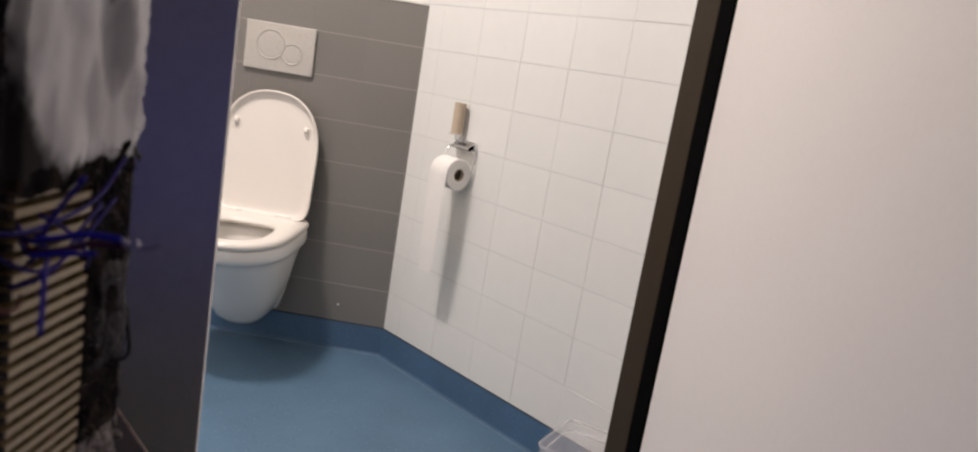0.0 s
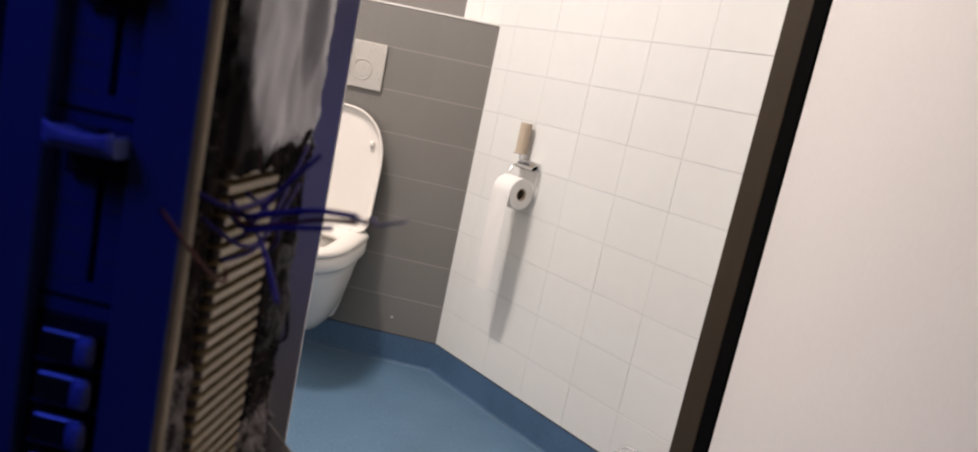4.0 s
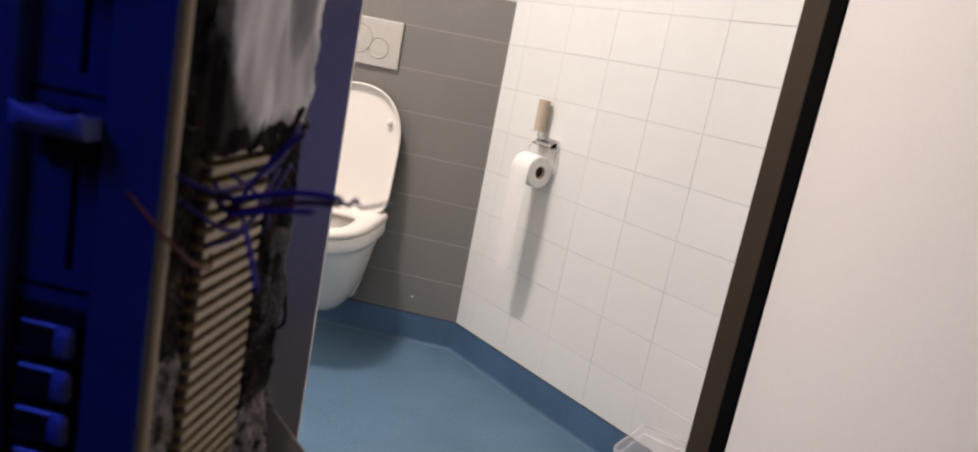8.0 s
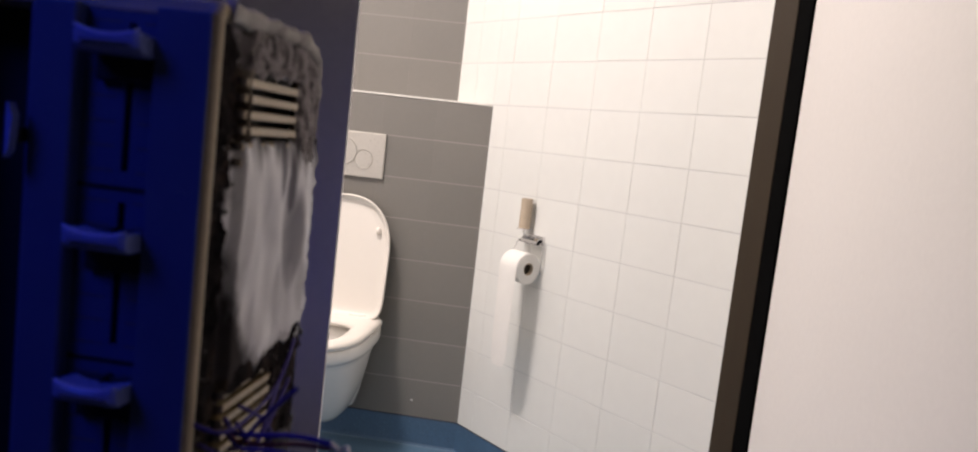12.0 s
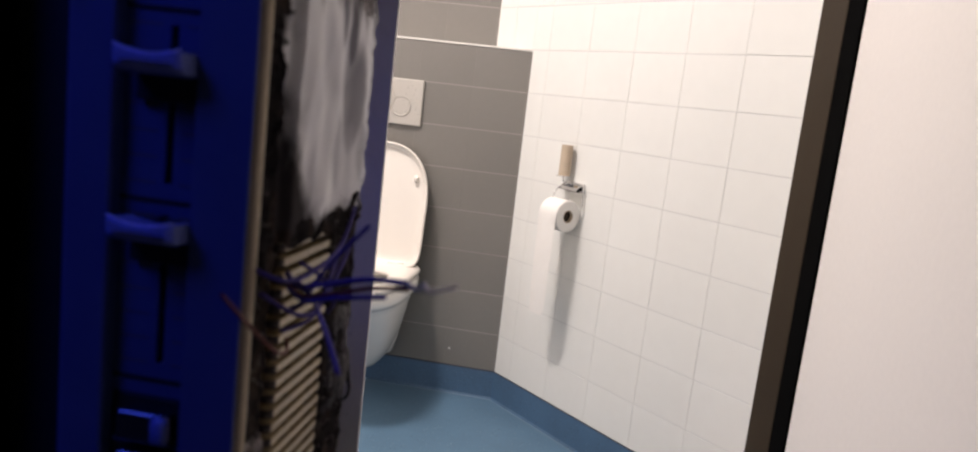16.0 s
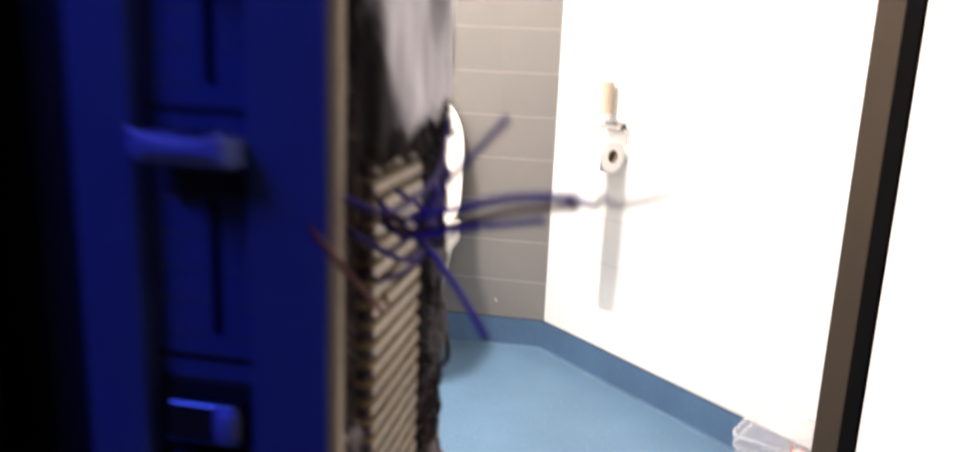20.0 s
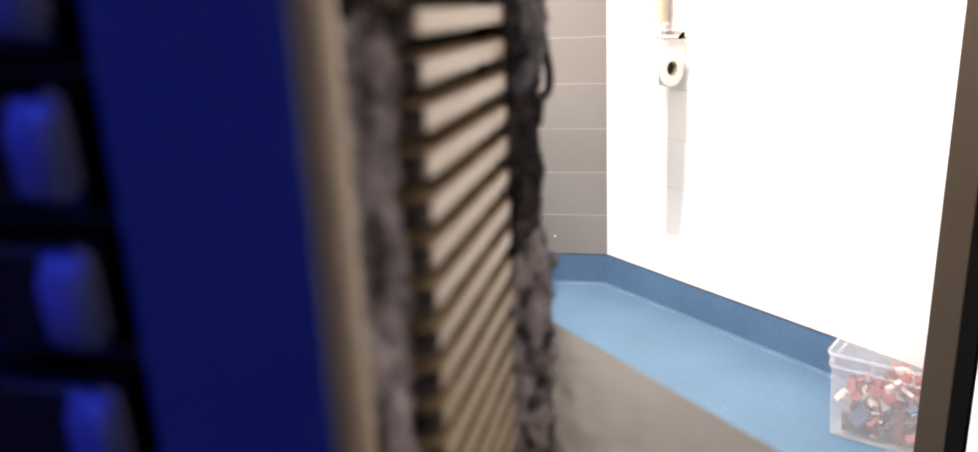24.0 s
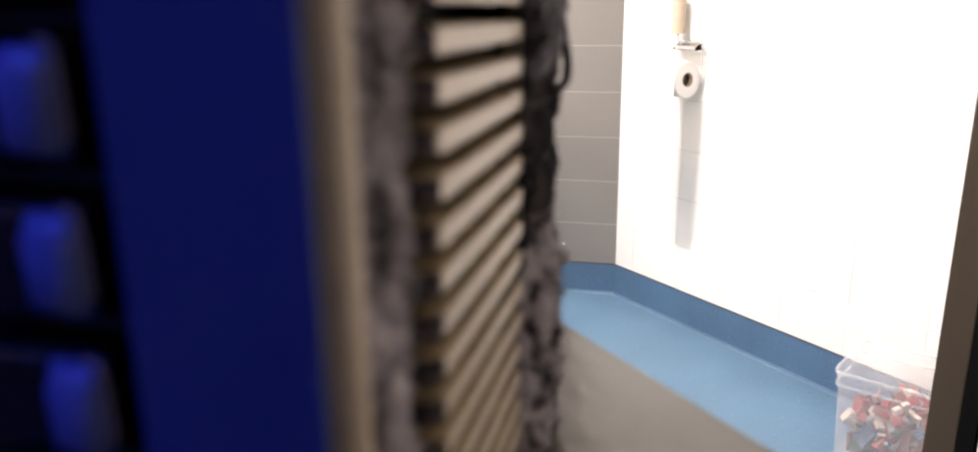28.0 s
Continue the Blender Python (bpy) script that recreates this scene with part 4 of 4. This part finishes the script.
wire([(0.175, -2.536, 1.032), (0.186, -2.528, 1.027), (0.188, -2.500, 1.028), (0.186, -2.470, 1.032), (0.181, -2.440, 1.044)], BLUEWIRE, 0.0009)
wire([(0.177, -2.532, 1.022), (0.187, -2.513, 1.010), (0.188, -2.490, 1.014), (0.185, -2.455, 1.028)], BLUEWIRE, 0.0009)
wire([(0.180, -2.518, 1.004), (0.188, -2.505, 1.008), (0.187, -2.485, 1.020), (0.182, -2.460, 1.026)], BLUEWIRE, 0.0009)
wire([(0.179, -2.500, 1.028), (0.186, -2.490, 1.020), (0.187, -2.478, 1.008), (0.182, -2.470, 1.000)], BLUEWIRE, 0.0009)
wire([(WX, -2.508, 0.998), (0.184, -2.520, 0.997), (0.188, -2.540, 1.004), (0.189, -2.562, 1.018), (0.186, -2.580, 1.034)], REDWIRE, 0.0007, "thin brown-red wire")
part("cable", tube(bent([cw(0.1725, -2.424, 0.975), cw(0.1765, -2.4195, 0.966), cw(0.1775, -2.4185, 0.957), cw(0.1785, -2.4185, 0.950), cw(0.1793, -2.4190, 0.945), cw(0.1786, -2.4195, 0.9405), cw(0.1750, -2.424, 0.938)], 8), 0.0011, 9), BLACKP, console, "thin black cable loop", smooth=True)

# the front
def scooped(x0, x1, zc):
    """A fader cap: its top sinks between two raised ends, its tall front curves back underneath."""
    rings = []
    for i in range(13):
        u = -1 + i / 6
        lift = 0.0024 * u * u - (0.0010 if abs(u) == 1 else 0.0)
        g = 0.0008 if abs(u) == 1 else 0.0
        x = (x0 + x1) / 2 + u * (x1 - x0) / 2
        rings.append([(x, FY + 0.001, cz(zc + 0.0010 + lift)), (x, FY - 0.0065 + g, cz(zc + 0.0014 + lift)), (x, FY - 0.0108 + g, cz(zc + 0.0015 + lift)), (x, FY - 0.0118 + g, cz(zc + 0.0004 + lift)),
                      (x, FY - 0.0112 + g, cz(zc - 0.0026)), (x, FY - 0.0092 + g, cz(zc - 0.0046)), (x, FY - 0.0050, cz(zc - 0.0054 + g)), (x, FY + 0.001, cz(zc - 0.0056 + g))])
    return loft(rings)


# Left front coloured nearly unlit; the black sheet beside it stands for deep shade.
part("front_left", block(-0.42, 0.058, FY + 0.010, FY + 0.016, cz(BASE), cz(TOP - 0.008), 0.001), FRONT, console, "left part of the front, coloured dark for faint blue light")
part("front_gap", block(0.058, 0.103, FY + 0.030, FY + 0.034, cz(BASE), cz(TOP - 0.008)), BLACKP, console, "black sheet standing for the shade in a deep front gap")
part("rail_step", block(0.0985, 0.1024, FY + 0.005, FY + 0.012, cz(BASE), cz(TOP - 0.008), 0.0006), PANEL, console, "narrow step beside the rail")
for lx, lz in ((-0.0076, 1.1003), (0.0426, 1.1044), (0.0529, 1.1046)):
    part("indicator", tube([(lx, FY + 0.0096, cz(lz)), (lx, FY + 0.0088, cz(lz))], 0.0004, 8), LED, console, "tiny yellow indicator light")
part("rail", block(0.1025, 0.1205, FY, FY + 0.012, cz(BASE), cz(TOP - 0.006), 0.0015, 2), PANEL, console, "metal rail tinted for the blue light")
part("rail", block(0.1525, FX - 0.0024, FY - 0.0010, FY + 0.0004, cz(BASE), cz(TOP - 0.006), 0.0006, 2), PANEL, console, "metal rail tinted for the blue light")
# Black filler paints the gap between rail and rim as dark.
part("rail_backing", block(0.1527, FX - 0.0070, FY + 0.0017, FY + 0.012, cz(BASE), cz(TOP - 0.007)), BLACKP, console, "black filler standing for the dark gap behind the rail")
SX = 0.1392
slots = [(1.127, 1.184, 1.176), (1.058, 1.115, 1.1025), (0.989, 1.046, 1.0435)]
bed = bmesh.new()
for a, b in ((0.1205, SX - 0.0016), (SX + 0.0016, 0.1525)):
    block(a, b, FY + 0.0065, FY + 0.0095, cz(0.976), cz(TOP - 0.006), bm=bed)
for z0, z1 in ((0.976, 0.989), (1.046, 1.058), (1.115, 1.127), (1.184, TOP - 0.006)):
    block(SX - 0.0016, SX + 0.0016, FY + 0.0065, FY + 0.0095, cz(z0), cz(z1), bm=bed)
part("channel_bed", bed, PANEL, console, "recessed fader channel")
part("channel_back", block(0.1205, 0.1525, FY + 0.0105, FY + 0.0125, cz(BASE), cz(TOP - 0.006)), BLACKP, console)
for z0, z1, zc in slots:
    part("groove", block(0.1208, 0.1522, FY + 0.0059, FY + 0.0069, cz(z0 - 0.0072), cz(z0 - 0.0058)), BLACKP, console)
    for k in range(7):
        zt = z0 + (z1 - z0) * k / 6
        for xa, xb in ((0.1225, 0.1345), (0.144, 0.151)):
            part("scale_mark", block(xa, xb, FY + 0.0063, FY + 0.0067, cz(zt - 0.00025), cz(zt + 0.00025)), MARK, console)
    cap = part("fader_cap", scooped(0.1268, 0.1522, zc), CAP, console, "plastic fader cap tinted for the blue light", smooth=False)
    # Black block widens the shadow that the cap casts below itself.
    part("skirt", block(0.1270, 0.1523, FY + 0.0028, FY + 0.0055, cz(zc - 0.0150), cz(zc + 0.0024), 0.0012), BLACKP, cap, "black block standing for the cap's shadow")
    part("stem", block(SX - 0.001, SX + 0.001, FY, FY + 0.009, cz(zc - 0.003), cz(zc + 0.003)), BLACKP, cap)
    # Thin pale rod: the lip's catch of light, put in as colour.
    lip = [((0.1268 + 0.1522) / 2 + u * 0.0124, FY - 0.0110, cz(zc + 0.0015 + 0.0024 * u * u)) for u in (-1, -0.8, -0.6, -0.4, -0.2, 0, 0.2, 0.4, 0.6, 0.8, 1)]
    part("cap_lip", tube(lip, 0.00055, 7), LIP, cap, "pale strip painting the highlight on the cap's upper lip", smooth=True)
    part("cap_line", block(0.1300, 0.1490, FY - 0.0124, FY - 0.0108, cz(zc - 0.0016), cz(zc - 0.0012)), MARK, cap, "engraved line on the cap")
part("key_bezel", block(0.1208, 0.1522, FY + 0.0062, FY + 0.0095, cz(BASE), cz(0.9755), 0.0008), BLACKP, console, "black key surround")


for k in range(7):
    zc = 0.9650 - 0.0166 * k
    if zc - 0.006 < BASE:
        continue
    key = part("key", block(0.1262, 0.1480, FY - 0.0002, FY + 0.0062, cz(zc - 0.0062), cz(zc + 0.0062), 0.0016, 3), KEYP, console, "dark push key with its lit end set in a paler colour")
    # The key's lit face is a paler pad; the rest stays dark.
    pad = [[(x, FY + y, cz(zc + z)) for y, z in ((0.0, -0.0050), (-0.0014 + lean, -0.0048), (-0.0024 + lean, -0.0038), (-0.0026 + lean, 0.0030), (-0.0016 + lean, 0.0050), (0.0, 0.0060))] for x, lean in ((0.1412, 0.0014), (0.1420, 0.0004), (0.1440, 0.0002), (0.1462, -0.0002), (0.1474, 0.0004), (0.1479, 0.0016))]
    part("key_pad", loft(pad), KEYPAD, key, "raised key end, coloured pale as if lit", smooth=True)
    part("key_frame", tube(bent([(0.1462, FY - 0.0006, cz(zc + 0.0066)), (0.1478, FY - 0.0008, cz(zc + 0.0062)), (0.1485, FY - 0.0008, cz(zc + 0.0046)), (0.1487, FY - 0.0006, cz(zc - 0.0030))]), 0.00028, 6), RIM, key, "worn beige key frame", smooth=True)
    part("key_gap", block(0.1212, 0.1500, FY + 0.0050, FY + 0.0060, cz(zc - 0.0088), cz(zc - 0.0078)), PANEL, key, "thin web between keys")
tab = [[(0.0985 + w, FY - 0.006 + d, cz(z)) for w, d in ((0.0, 0.0), (s, -0.002), (s, 0.002), (0.0, 0.004))] for z, w, s in ((1.1280, 0.0030, 0.0012), (1.1310, 0.0020, 0.0030), (1.1440, 0.0004, 0.0042), (1.1490, 0.0008, 0.0024))]
part("tab", loft(tab), CAP, console, "small pale plastic tab")
part("tab_arm", block(0.0995, 0.1025, FY - 0.004, FY + 0.022, cz(1.1340), cz(1.1400), 0.0006), BLACKP, console)

# ---- lamps ----
ceiling_lamp = tagged(empty("ceiling_lamp", (LAMP[0], LAMP[1], 2.95)), "round white ceiling lamp, lit", "ceiling lamp")
bm = bmesh.new()
bmesh.ops.create_cone(bm, cap_ends=True, segments=36, radius1=0.15, radius2=0.16, depth=0.02, matrix=pose(0, 0, -0.010))
part("body", bm, TRIM, ceiling_lamp)
blue_lamp = tagged(empty("blue_lamp", (BLUE[0] - 0.02, BLUE[1] - 0.03, BLUE[2] + 0.05)), "small black spot lamp with a blue glow", "lamp")
part("body", tube([(0, 0, 0.0), (-0.02, -0.03, 0.09)], 0.035, 18), BLACKP, blue_lamp)
part("stem", tube([(-0.02, -0.03, 0.09), (-0.02, -0.03, 2.95 - BLUE[2] - 0.05)], 0.006, 8), BLACKP, blue_lamp)


# ---- tiles ----
def tile_mesh(w, h, mat, name):
    me = bpy.data.meshes.new(name)
    side, gap = (0.0004, 0.0012) if mat == WHITE_TILE else (0.00008, 0.0013)
    bm = block(side, w - side, 0.0, 0.008, gap, h - gap, 0.0)
    front = [e for e in bm.edges if all(v.co.y < 0.001 for v in e.verts)]
    bmesh.ops.bevel(bm, geom=front, offset=0.0007 if mat == WHITE_TILE else 0.00012, segments=1, affect="EDGES")
    bm.to_mesh(me)
    bm.free()
    me.materials.append(mat)
    return me


def tile_wall(parent, start, turn_deg, columns, z0, rows_n, mat, z_last=None):
    """Tiles of 0.15 m courses; columns are the joints along the wall from its start."""
    made = {}
    rt = random.Random(len(columns) * 7 + rows_n)
    for a, b in zip(columns, columns[1:]):
        for r in range(rows_n):
            w = round(b - a, 4)
            if w not in made:
                made[w] = tile_mesh(w, 0.15, mat, "tile")
            ob = new("tile", made[w])
            ob.parent = parent
            ob.matrix_world = pose(start[0], start[1], 0, 0, 0, turn_deg) @ pose(a, rt.uniform(-0.0003, 0.0003), z0 + 0.15 * r, rt.uniform(-0.06, 0.06), 0, rt.uniform(-0.06, 0.06))


tile_wall(wall_back, (0, 0), 0, [-1.4 + 0.2 * k for k in range(8)], 0.10, 7, GREY_TILE)
made_top = tile_mesh(0.2, 0.1435, GREY_TILE, "tile")
for k in range(7):
    ob = new("tile", made_top)
    ob.parent = wall_back
    ob.matrix_world = pose(-1.4 + 0.2 * k, 0, 1.15)
tile_wall(wall_upper, (-0.155, 0.155), 0, [-1.2 + 0.2 * k for k in range(7)], 1.3005, 11, GREY_TILE)
cols = [0.0] + [0.087 + 0.2 * k for k in range(6)] + [1.287]
tile_wall(wall_diagonal, (0, 0), -45, cols, 0.10, 19, WHITE_TILE)
tile_wall(wall_diagonal, (0, 0), -45, [-0.219, -0.113, 0.0], 1.3005, 11, WHITE_TILE)
# the small white chip in a grey tile
chip = bmesh.new()
bmesh.ops.create_cone(chip, cap_ends=True, segments=7, radius1=0.0045, radius2=0.002, depth=0.0012, matrix=pose(0, 0, 0, 90, 0, 0))
dot = part("chip_mark", chip, TRIM, wall_back, "small white chip in a tile")
dot.location = (-0.182, -0.0006, 0.171)
